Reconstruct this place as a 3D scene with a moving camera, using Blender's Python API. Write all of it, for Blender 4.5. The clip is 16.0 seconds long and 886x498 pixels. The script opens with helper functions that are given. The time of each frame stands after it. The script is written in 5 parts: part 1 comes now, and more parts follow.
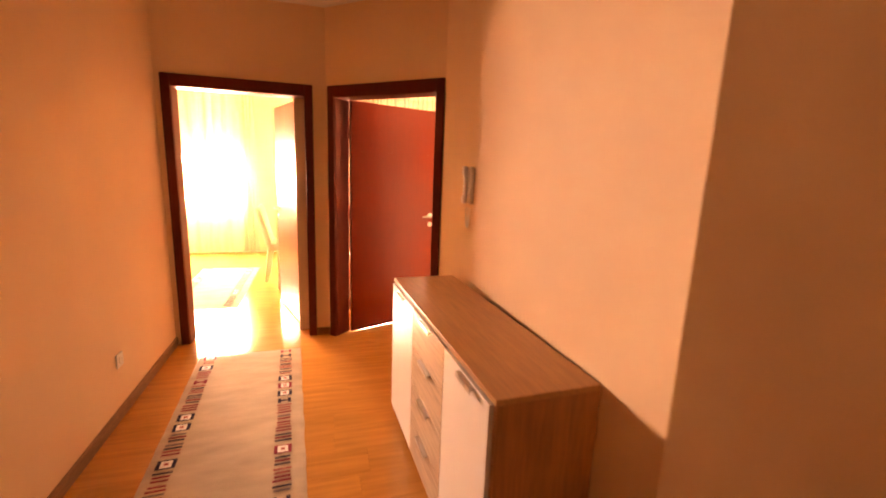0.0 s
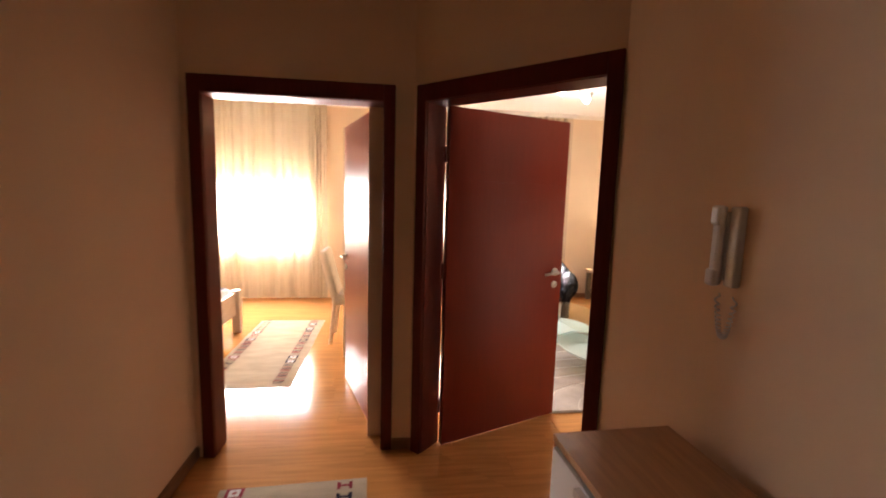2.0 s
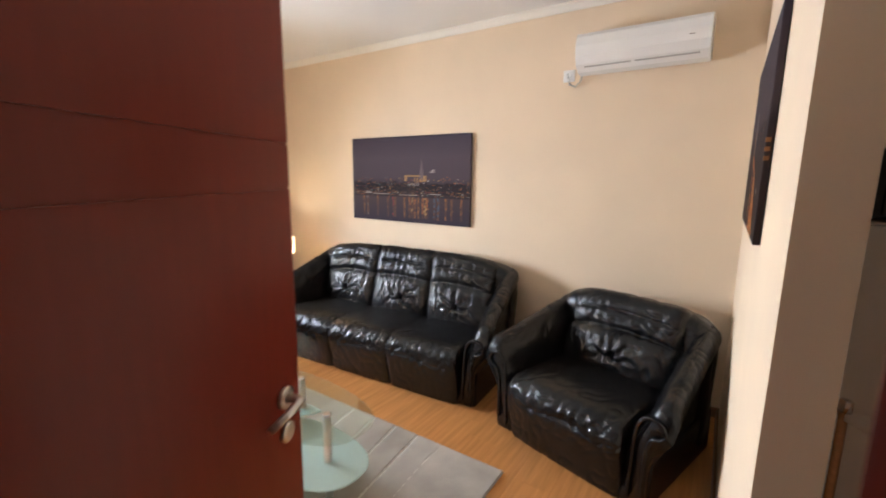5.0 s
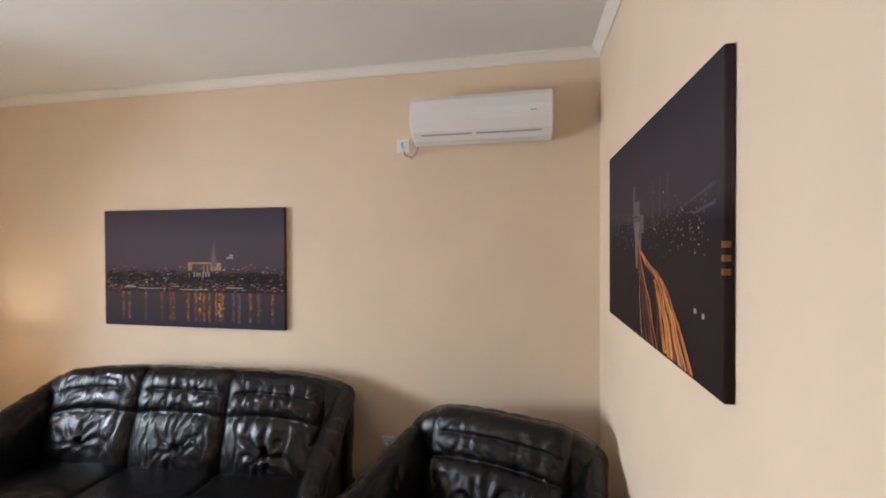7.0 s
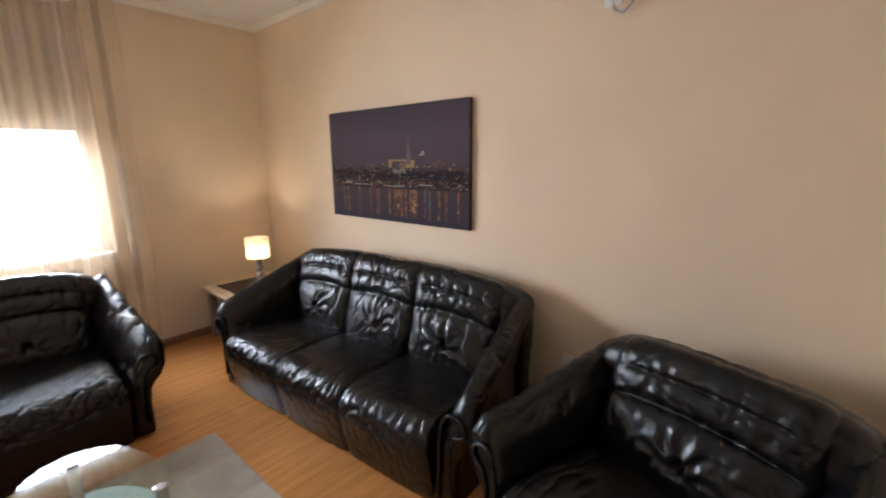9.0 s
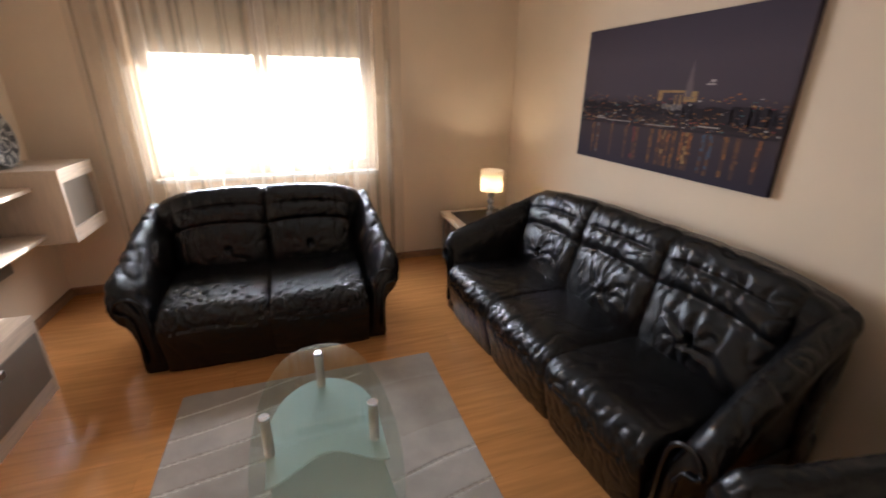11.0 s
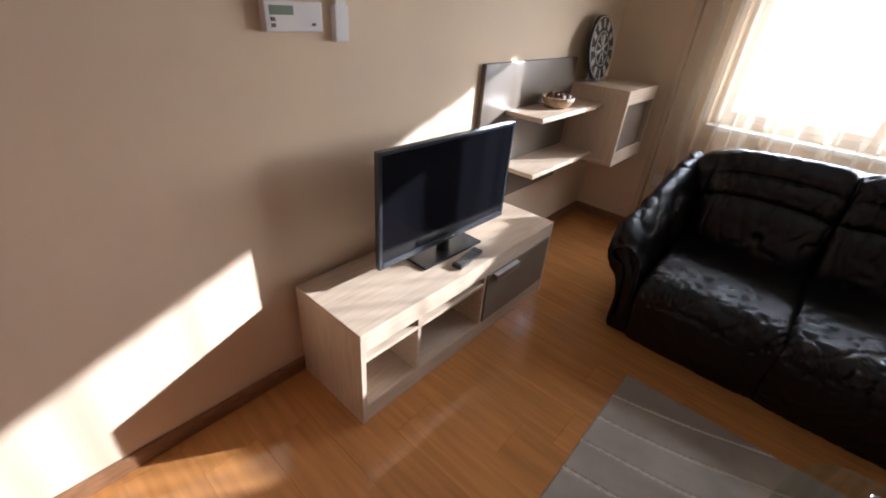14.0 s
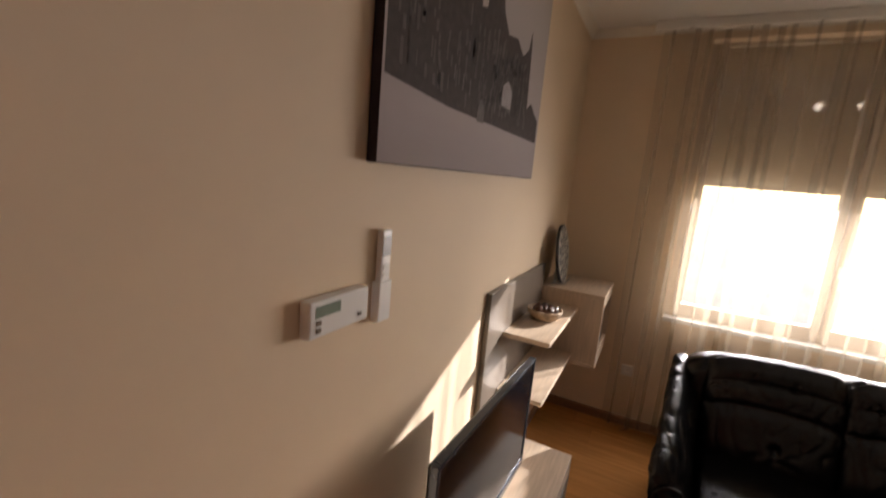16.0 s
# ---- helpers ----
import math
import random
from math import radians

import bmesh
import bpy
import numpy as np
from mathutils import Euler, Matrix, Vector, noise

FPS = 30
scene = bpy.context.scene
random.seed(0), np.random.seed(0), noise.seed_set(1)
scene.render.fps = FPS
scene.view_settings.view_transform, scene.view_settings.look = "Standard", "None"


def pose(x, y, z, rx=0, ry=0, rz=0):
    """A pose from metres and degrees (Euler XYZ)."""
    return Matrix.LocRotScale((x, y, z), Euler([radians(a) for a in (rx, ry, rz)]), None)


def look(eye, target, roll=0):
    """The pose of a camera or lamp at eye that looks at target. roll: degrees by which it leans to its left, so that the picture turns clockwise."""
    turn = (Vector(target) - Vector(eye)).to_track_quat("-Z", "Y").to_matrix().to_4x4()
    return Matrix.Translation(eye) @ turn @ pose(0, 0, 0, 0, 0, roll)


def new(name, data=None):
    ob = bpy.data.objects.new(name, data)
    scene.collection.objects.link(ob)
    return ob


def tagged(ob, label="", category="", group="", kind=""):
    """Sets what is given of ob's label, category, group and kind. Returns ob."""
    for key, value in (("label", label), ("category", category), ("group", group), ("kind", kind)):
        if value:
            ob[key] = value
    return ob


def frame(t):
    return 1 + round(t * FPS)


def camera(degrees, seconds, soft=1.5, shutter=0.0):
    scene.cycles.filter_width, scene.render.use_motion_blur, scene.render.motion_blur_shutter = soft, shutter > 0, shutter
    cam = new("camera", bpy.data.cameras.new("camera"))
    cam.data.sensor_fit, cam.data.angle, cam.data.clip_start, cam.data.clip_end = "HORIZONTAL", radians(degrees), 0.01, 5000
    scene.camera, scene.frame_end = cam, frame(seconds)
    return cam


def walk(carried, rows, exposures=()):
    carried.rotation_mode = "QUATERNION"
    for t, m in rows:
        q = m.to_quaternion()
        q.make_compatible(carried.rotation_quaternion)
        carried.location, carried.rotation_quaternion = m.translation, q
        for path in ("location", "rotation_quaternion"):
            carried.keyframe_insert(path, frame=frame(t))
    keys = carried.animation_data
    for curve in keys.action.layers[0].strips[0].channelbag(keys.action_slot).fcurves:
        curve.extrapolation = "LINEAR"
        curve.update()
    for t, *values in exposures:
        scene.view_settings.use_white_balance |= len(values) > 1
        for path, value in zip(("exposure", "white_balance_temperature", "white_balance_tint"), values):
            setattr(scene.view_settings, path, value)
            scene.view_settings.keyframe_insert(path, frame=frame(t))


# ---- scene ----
cam = camera(92.5, 16.0, soft=1.8, shutter=0.4)
PATH = [
    (0, (0.277, -0.056, 1.508), (0.839, 1.825, 1.126), 2.2),
    (0.5, (0.308, 0.28, 1.516), (0.704, 2.214, 1.193), 3.1),
    (1, (0.238, 0.637, 1.521), (0.489, 2.601, 1.242), 3.6),
    (1.5, (0.218, 0.986, 1.515), (0.367, 2.964, 1.26), 1.8),
    (2, (0.231, 1.256, 1.522), (0.477, 3.225, 1.269), 1.6),
    (2.5, (0.175, 1.547, 1.538), (0.713, 3.464, 1.343), 0.9),
    (3, (0.191, 1.886, 1.527), (0.91, 3.743, 1.34), 0.9),
    (3.5, (0.265, 2.241, 1.521), (1.144, 4.024, 1.297), 1.7),
    (4, (0.312, 2.633, 1.515), (1.556, 4.170, 1.262), 0.7),
    (4.5, (0.511, 2.959, 1.506), (1.966, 4.275, 1.233), 0.3),
    (5, (0.773, 3.155, 1.533), (2.416, 4.244, 1.199), 0.7),
    (7.5, (1.564, 3.464, 1.662), (3.535, 3.804, 1.677), -0.4),
    (8, (1.68, 3.457, 1.597), (3.593, 4.016, 1.428), -1.4),
    (8.5, (1.791, 3.397, 1.545), (3.508, 4.37, 1.222), 0.1),
    (9, (1.823, 3.42, 1.545), (3.317, 4.684, 1.131), -0.4),
    (11.5, (2.005, 3.807, 1.543), (2.204, 5.654, 0.803), 2.0),
    (12, (1.989, 3.922, 1.555), (1.668, 5.742, 0.79), 3.3),
    (12.5, (1.938, 3.994, 1.54), (1.179, 5.692, 0.805), 4.3),
    (13, (1.822, 4.047, 1.521), (0.801, 5.579, 0.741), 5.4),
    (13.5, (1.648, 4.122, 1.49), (0.547, 5.533, 0.598), 4.9),
    (14, (1.513, 4.16, 1.451), (0.408, 5.483, 0.436), 4.5),
    (14.5, (1.38, 4.157, 1.451), (0.264, 5.458, 0.42), 3.4),
    (15, (1.222, 4.22, 1.459), (0.104, 5.607, 0.55), 3.9),
    (15.5, (0.973, 4.282, 1.579), (-0.106, 5.847, 0.956), 4.8),
    (16, (0.826, 4.227, 1.691), (-0.06, 5.986, 1.341), 5.1),
]
EXPOSURES = [(0.0, 5.85, 14200, 58), (0.5, 5.1, 12000, 49), (1.0, 4.65, 9300, 39), (1.5, 4.2, 7300, 29), (2.0, 4.05, 6350, 22), (3.0, 3.55, 5750, 14), (4.0, 3.55, 5600, 12), (5.0, 3.45, 5400, 10), (7.5, 2.92, 5350, 9), (9.0, 2.85, 5450, 11), (12.5, 2.1, 5500, 14), (14.5, 1.65, 5350, 13), (16.0, 1.42, 6350, 17)]
walk(cam, [(t, look(eye, target, roll)) for t, eye, target, roll in PATH], EXPOSURES)

# ---- world, sun and window light ----
SUN = Vector((1.0, 1.60, 0.61))
world = bpy.data.worlds.new("sky")
scene.world = world
world.use_nodes = True
wn = world.node_tree
sky = wn.nodes.new("ShaderNodeTexSky")
sky.sky_type = "NISHITA"
sky.sun_disc = False
sky.sun_elevation = math.asin(SUN.normalized().z)
sky.sun_rotation = math.atan2(SUN.x, SUN.y)
bgn = wn.nodes["Background"]
bgn.inputs["Strength"].default_value = 0.12
wn.links.new(sky.outputs[0], bgn.inputs[0])

sun_data = bpy.data.lights.new("sun", "SUN")
sun_data.energy, sun_data.angle, sun_data.color = 5.0, radians(0.8), (1.0, 0.95, 0.87)
sun_ob = new("sun", sun_data)
sun_ob.matrix_world = look(SUN * 10, (0, 0, 0))


def window_light(x, y, z, w, h, watts):
    data = bpy.data.lights.new("window_light", "AREA")
    data.shape, data.size, data.size_y, data.energy, data.color = "RECTANGLE", w, h, watts, (1.0, 0.97, 0.93)
    data.spread = radians(140)
    ob = new("window_light", data)
    ob.matrix_world = look((x, y, z), (x, y - 1, z - 0.35))


window_light(1.79, 7.66, 1.32, 1.6, 0.75, 18)
window_light(-1.7, 7.45, 1.27, 1.5, 0.70, 25)


def bulb(name, x, y, z, watts, size=0.03):
    data = bpy.data.lights.new(name, "POINT")
    data.energy, data.shadow_soft_size, data.color = watts, size, (1.0, 0.78, 0.52)
    new(name, data).location = (x, y, z)


# ---- materials ----
def material(name, col, rough=0.6, metal=0.0, scale=8.0, vary=0.08, bump=0.05, bump_scale=60.0, stretch=(1, 1, 1), spec=0.5, col2=None):
    m = bpy.data.materials.new(name)
    m.use_nodes = True
    nt = m.node_tree
    b = nt.nodes["Principled BSDF"]
    b.inputs["Roughness"].default_value, b.inputs["Metallic"].default_value = rough, metal
    b.inputs["Specular IOR Level"].default_value = spec
    tc = nt.nodes.new("ShaderNodeTexCoord")
    mp = nt.nodes.new("ShaderNodeMapping")
    mp.inputs["Scale"].default_value = stretch
    nt.links.new(tc.outputs["Object"], mp.inputs[0])
    n1 = nt.nodes.new("ShaderNodeTexNoise")
    n1.inputs["Scale"].default_value, n1.inputs["Detail"].default_value = scale, 6
    nt.links.new(mp.outputs[0], n1.inputs["Vector"])
    ramp = nt.nodes.new("ShaderNodeValToRGB")
    c2 = col2 or tuple(c * (1 - 2 * vary) for c in col)
    c1 = col if col2 else tuple(min(1, c * (1 + vary)) for c in col)
    ramp.color_ramp.elements[0].color, ramp.color_ramp.elements[1].color = (*c2, 1), (*c1, 1)
    ramp.color_ramp.elements[0].position, ramp.color_ramp.elements[1].position = 0.3, 0.7
    nt.links.new(n1.outputs[0], ramp.inputs[0])
    nt.links.new(ramp.outputs[0], b.inputs["Base Color"])
    if bump:
        n2 = nt.nodes.new("ShaderNodeTexNoise")
        n2.inputs["Scale"].default_value, n2.inputs["Detail"].default_value = bump_scale, 4
        nt.links.new(mp.outputs[0], n2.inputs["Vector"])
        bp = nt.nodes.new("ShaderNodeBump")
        bp.inputs["Strength"].default_value, bp.inputs["Distance"].default_value = bump, 0.01
        nt.links.new(n2.outputs[0], bp.inputs["Height"])
        nt.links.new(bp.outputs[0], b.inputs["Normal"])
    return m


M_wall = material("wall_paint", (0.76, 0.612, 0.44), 0.75, scale=1.5, vary=0.03, bump=0.03, bump_scale=140)
# Hall peach, lightened in colour to make up for light the hall lacks.
M_hall = material("hall_paint_lightened", (0.84, 0.62, 0.41), 0.75, scale=1.5, vary=0.03, bump=0.03, bump_scale=140)
M_ceil = material("ceiling_paint", (0.80, 0.79, 0.76), 0.8, scale=1.5, vary=0.02, bump=0.05, bump_scale=140)
M_crown = material("crown_plaster", (0.82, 0.78, 0.70), 0.7, scale=3, vary=0.02, bump=0)
M_door = material("mahogany_door", (0.21, 0.028, 0.013), 0.30, scale=5, vary=0.03, bump=0.004, bump_scale=30, stretch=(14, 14, 1), spec=0.25)
M_frame = material("mahogany_frame", (0.125, 0.020, 0.012), 0.42, scale=5, vary=0.08, bump=0.01, bump_scale=30, stretch=(14, 14, 1), spec=0.16)
M_floor = material("laminate", (0.50, 0.27, 0.10), 0.2, scale=3, vary=0.15, bump=0.01, bump_scale=30, stretch=(2, 14, 1))
M_base = material("baseboard_wood", (0.26, 0.13, 0.06), 0.4, scale=6, vary=0.12, stretch=(3, 3, 12), bump=0.02)
M_oak = material("sonoma_oak", (0.61, 0.48, 0.35), 0.45, scale=5, vary=0.075, bump=0.04, bump_scale=25, stretch=(14, 1.2, 14))
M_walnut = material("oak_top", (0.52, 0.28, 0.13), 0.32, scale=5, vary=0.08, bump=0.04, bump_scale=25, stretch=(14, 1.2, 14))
M_oak_v = material("sonoma_oak_upright", (0.61, 0.48, 0.35), 0.45, scale=5, vary=0.075, bump=0.04, bump_scale=25, stretch=(14, 14, 1.2))
# Sideboard oak again, with the side panels' shade put into a darker tone.
M_walnut_v = material("oak_side_shaded", (0.42, 0.19, 0.085), 0.4, scale=5, vary=0.14, bump=0.04, bump_scale=25, stretch=(14, 14, 1.2))
M_taupe = material("taupe_panel", (0.20, 0.165, 0.13), 0.3, scale=6, vary=0.05, bump=0.01)
M_white = material("white_lacquer", (0.78, 0.77, 0.74), 0.3, scale=4, vary=0.02, bump=0)
M_plastic = material("white_plastic", (0.80, 0.79, 0.77), 0.35, scale=4, vary=0.015, bump=0)
M_leather = material("black_leather", (0.0055, 0.0055, 0.006), 0.27, scale=9, vary=0.3, bump=0.2, bump_scale=110, spec=0.37)
M_chrome = material("chrome", (0.75, 0.75, 0.76), 0.18, metal=1.0, scale=9, vary=0.03, bump=0)
M_steel = material("brushed_steel", (0.6, 0.59, 0.57), 0.3, metal=1.0, scale=9, vary=0.05, bump=0.02, stretch=(1, 1, 20))
M_black = material("black_plastic", (0.010, 0.010, 0.011), 0.35, scale=9, vary=0.1, bump=0.02)
M_screen = material("tv_screen", (0.006, 0.006, 0.008), 0.12, scale=3, vary=0.05, bump=0)


def glass_material(name, tint, rough=0.02, clear=0.85):
    m = bpy.data.materials.new(name)
    m.use_nodes = True
    nt = m.node_tree
    out = nt.nodes["Material Output"]
    nt.nodes.remove(nt.nodes["Principled BSDF"])
    tr = nt.nodes.new("ShaderNodeBsdfTransparent")
    tr.inputs[0].default_value = (*tint, 1)
    gl = nt.nodes.new("ShaderNodeBsdfGlossy")
    gl.inputs["Roughness"].default_value = rough
    mix = nt.nodes.new("ShaderNodeMixShader")
    mix.inputs[0].default_value = 1 - clear
    nt.links.new(tr.outputs[0], mix.inputs[1])
    nt.links.new(gl.outputs[0], mix.inputs[2])
    nt.links.new(mix.outputs[0], out.inputs[0])
    return m


def sheer_material(name, col, clear, passes=0.5):
    m = bpy.data.materials.new(name)
    m.use_nodes = True
    nt = m.node_tree
    out = nt.nodes["Material Output"]
    nt.nodes.remove(nt.nodes["Principled BSDF"])
    tr = nt.nodes.new("ShaderNodeBsdfTransparent")
    df = nt.nodes.new("ShaderNodeBsdfDiffuse")
    tl = nt.nodes.new("ShaderNodeBsdfTranslucent")
    weave = nt.nodes.new("ShaderNodeTexNoise")
    weave.inputs["Scale"].default_value = 90
    tc = nt.nodes.new("ShaderNodeTexCoord")
    nt.links.new(tc.outputs["Object"], weave.inputs["Vector"])
    ramp = nt.nodes.new("ShaderNodeValToRGB")
    ramp.color_ramp.elements[0].color = (*[c * 0.9 for c in col], 1)
    ramp.color_ramp.elements[1].color = (*col, 1)
    nt.links.new(weave.outputs[0], ramp.inputs[0])
    nt.links.new(ramp.outputs[0], df.inputs[0])
    nt.links.new(ramp.outputs[0], tl.inputs[0])
    m1 = nt.nodes.new("ShaderNodeMixShader")
    m1.inputs[0].default_value = passes
    nt.links.new(df.outputs[0], m1.inputs[1])
    nt.links.new(tl.outputs[0], m1.inputs[2])
    m2 = nt.nodes.new("ShaderNodeMixShader")
    m2.inputs[0].default_value = clear
    nt.links.new(m1.outputs[0], m2.inputs[1])
    nt.links.new(tr.outputs[0], m2.inputs[2])
    nt.links.new(m2.outputs[0], out.inputs[0])
    return m


M_sheer_bed = sheer_material("bedroom_sheer", (0.80, 0.74, 0.60), 0.38, 0.22)
M_sheer = sheer_material("sheer_curtain", (0.72, 0.62, 0.48), 0.79, 0.35)
M_pane = glass_material("window_glass", (0.97, 0.98, 0.98), 0.02, 0.93)
M_glass = glass_material("table_glass", (0.90, 0.955, 0.94), 0.02, 0.88)


# ---- mesh helpers ----
def mesh_ob(name, bm, mat, parent=None, smooth=False):
    me = bpy.data.meshes.new(name)
    bmesh.ops.recalc_face_normals(bm, faces=bm.faces[:])
    bm.to_mesh(me)
    bm.free()
    if smooth:
        for p in me.polygons:
            p.use_smooth = True
    me.materials.append(mat)
    ob = new(name, me)
    if parent is not None:
        ob.parent = parent
    return ob


def add_box(bm, x0, x1, y0, y1, z0, z1, bevel=0.0, segs=2, m=None):
    t = Matrix.Translation(((x0 + x1) / 2, (y0 + y1) / 2, (z0 + z1) / 2)) @ Matrix.Diagonal((x1 - x0, y1 - y0, z1 - z0, 1))
    r = bmesh.ops.create_cube(bm, size=1, matrix=(m @ t) if m else t)
    if bevel:
        es = list({e for v in r["verts"] for e in v.link_edges})
        bmesh.ops.bevel(bm, geom=es, offset=bevel, segments=segs, affect="EDGES", profile=0.5)


def box(name, x0, x1, y0, y1, z0, z1, mat, parent=None, bevel=0.0, segs=2):
    bm = bmesh.new()
    add_box(bm, x0, x1, y0, y1, z0, z1, bevel, segs)
    return mesh_ob(name, bm, mat, parent)


def boxes(name, specs, mat, parent=None, bevel=0.0):
    if parent is not None:
        return [box(name, *s, mat, parent, bevel) for s in specs]
    bm = bmesh.new()
    for s in specs:
        add_box(bm, *s, bevel)
    return mesh_ob(name, bm, mat)


def add_prism(bm, pts, z0, z1):
    lo = [bm.verts.new((x, y, z0)) for x, y in pts]
    hi = [bm.verts.new((x, y, z1)) for x, y in pts]
    n = len(pts)
    bm.faces.new(lo[::-1])
    bm.faces.new(hi)
    for i in range(n):
        bm.faces.new((lo[i], lo[(i + 1) % n], hi[(i + 1) % n], hi[i]))


def prism(name, pts, z0, z1, mat, parent=None):
    bm = bmesh.new()
    add_prism(bm, pts, z0, z1)
    return mesh_ob(name, bm, mat, parent)


def add_tube(bm, path, radius, sides=10, cap=True):
    """A round bar along a list of points; radius a number or a list."""
    path = [Vector(p) for p in path]
    rad = radius if isinstance(radius, (list, tuple)) else [radius] * len(path)
    rings = []
    up = Vector((0, 0, 1))
    for i, p in enumerate(path):
        d = (path[min(i + 1, len(path) - 1)] - path[max(i - 1, 0)]).normalized()
        a = d.cross(up if abs(d.z) < 0.95 else Vector((0, 1, 0))).normalized()
        b = d.cross(a).normalized()
        rings.append([bm.verts.new(p + rad[i] * (math.cos(k * math.tau / sides) * a + math.sin(k * math.tau / sides) * b)) for k in range(sides)])
    for r0, r1 in zip(rings, rings[1:]):
        for k in range(sides):
            bm.faces.new((r0[k], r0[(k + 1) % sides], r1[(k + 1) % sides], r1[k]))
    if cap:
        bm.faces.new(rings[0][::-1])
        bm.faces.new(rings[-1])


def tube(name, path, radius, mat, parent=None, sides=10):
    bm = bmesh.new()
    add_tube(bm, path, radius, sides)
    return mesh_ob(name, bm, mat, parent, True)


def empty(name, m, label, category, group=""):
    e = new(name)
    e.matrix_world = m
    return tagged(e, label, category, group)


def structure(ob, label=""):
    return tagged(ob, label, "", "", "structure")


# ---- plan ----
CEIL = 2.73
W_TV, W_E, W_N, W_S = 0.212, 3.912, 7.42, 3.055
U, N = Vector((0.7071, -0.7071)), Vector((0.7071, 0.7071))
MID = Vector((0.7375, 3.2435)) + N * 0.02          # middle of the slanted doorway on the hall face
THICK, HALF = 0.15, 0.4875
OLh, ORh = MID - U * HALF, MID + U * HALF
OLl, ORl = OLh + N * THICK, ORh + N * THICK

floor = structure(box("floor", -3.4, 4.2, -1.8, 7.85, -0.14, -0.012, M_floor), "glossy orange-brown laminate floor of long planks")
structure(box("ceiling", -3.4, 4.2, -1.8, 7.85, CEIL, CEIL + 0.12, M_ceil), "white painted ceiling")
structure(box("wall_hall_west", -0.97, -0.85, -1.6, 3.655, -0.012, CEIL, M_hall), "warm beige painted wall")
structure(boxes("wall_hall_north", [(-0.97, -0.765, 3.655, 3.80, -0.012, CEIL), (0.205, 0.212, 3.655, 3.80, -0.012, CEIL), (-0.765, 0.205, 3.655, 3.80, 2.03, CEIL)], M_hall), "warm beige painted wall with a doorway")
bm = bmesh.new()
s1, s2 = OLh.x + OLh.y, OLl.x + OLl.y
CORNER = (s2 - 3.80, 3.80)
add_prism(bm, [(W_TV, 3.655), (s1 - 3.655, 3.655), tuple(OLh), tuple(OLl), CORNER, (W_TV, 3.80)], -0.012, CEIL)
add_prism(bm, [tuple(ORh), (1.13, s1 - 1.13), (1.25, s1 - 1.13), (1.25, s2 - 1.25), tuple(ORl)], -0.012, CEIL)
add_prism(bm, [tuple(OLh), tuple(ORh), tuple(ORl), tuple(OLl)], 2.03, CEIL)
slant = structure(mesh_ob("wall_slanted", bm, M_hall), "warm beige slanted wall with a doorway")
slant.data.materials.append(M_wall)
for p in slant.data.polygons:
    p.material_index = 1 if p.normal.x * N.x + p.normal.y * N.y > 0.6 and p.center.y > 2.9 else 0
structure(box("wall_hall_east", 1.13, 1.25, 0.72, s1 - 1.13, -0.012, CEIL, M_hall), "warm beige painted wall")
structure(box("wall_hall_return", 1.25, 2.6, 0.72, 0.84, -0.012, CEIL, M_hall), "warm beige painted wall")
structure(box("wall_hall_end", 2.6, 2.72, -1.72, 0.84, -0.012, CEIL, M_hall), "warm beige painted wall")
structure(box("wall_hall_south", -0.97, 2.6, -1.72, -1.6, -0.012, CEIL, M_hall), "warm beige painted wall")
structure(box("wall_tv", 0.10, W_TV, 3.80, W_N, -0.012, CEIL, M_wall), "beige painted wall")
structure(box("wall_east", W_E, W_E + 0.14, 0.84, W_N, -0.012, CEIL, M_wall), "beige painted wall")
structure(box("wall_south", 1.735, W_E, 2.955, W_S, -0.012, CEIL, M_wall), "beige painted wall between living room and kitchen")
structure(box("wall_kitchen_south", 2.72, W_E + 0.14, 0.72, 0.84, -0.012, CEIL, M_wall), "beige painted wall")
structure(box("wall_bedroom_west", -3.32, -3.2, 3.655, W_N, -0.012, CEIL, M_wall), "beige painted wall")
structure(box("wall_bedroom_south", -3.32, -0.97, 3.655, 3.80, -0.012, CEIL, M_wall), "beige painted wall")
WIN = [(0.94, 2.64, 0.86, 2.64), (-2.50, -0.90, 0.80, 2.60)]
(a0, a1, az0, az1), (b0, b1, bz0, bz1) = WIN
structure(boxes("wall_north", [(-3.32, b0, W_N, 7.70, -0.012, CEIL), (b1, a0, W_N, 7.70, -0.012, CEIL), (a1, W_E + 0.14, W_N, 7.70, -0.012, CEIL),
    (b0, b1, W_N, 7.70, 0, bz0), (b0, b1, W_N, 7.70, bz1, CEIL), (a0, a1, W_N, 7.70, 0, az0), (a0, a1, W_N, 7.70, az1, CEIL)], M_wall), "beige painted outer wall with windows")


def door_frame(name, m, half, depth):
    """Lining and flat casings round an opening; local x along the wall, y into it, origin on the face."""
    h = 2.03
    root = structure(new(name), "dark mahogany door frame with flat casing")
    root.matrix_world = m
    boxes("lining", [(-half, -half + 0.02, 0, depth, 0, h), (half - 0.02, half, 0, depth, 0, h), (-half + 0.02, half - 0.02, 0, depth, h - 0.02, h)], M_frame, root)
    for y0, y1 in ((-0.02, -0.001), (depth + 0.001, depth + 0.02)):
        boxes("casing", [(-half - 0.045, -half + 0.018, y0, y1, 0, 2.10), (half - 0.018, half + 0.045, y0, y1, 0, 2.10), (-half + 0.018, half - 0.018, y0, y1, 2.012, 2.10)], M_frame, root, 0.004)
    return root


door_frame("door_frame_1", pose(-0.28, 3.655, 0), 0.485, 0.145)
door_frame("door_frame_2", pose(MID.x, MID.y, 0, 0, 0, -45), HALF, THICK)


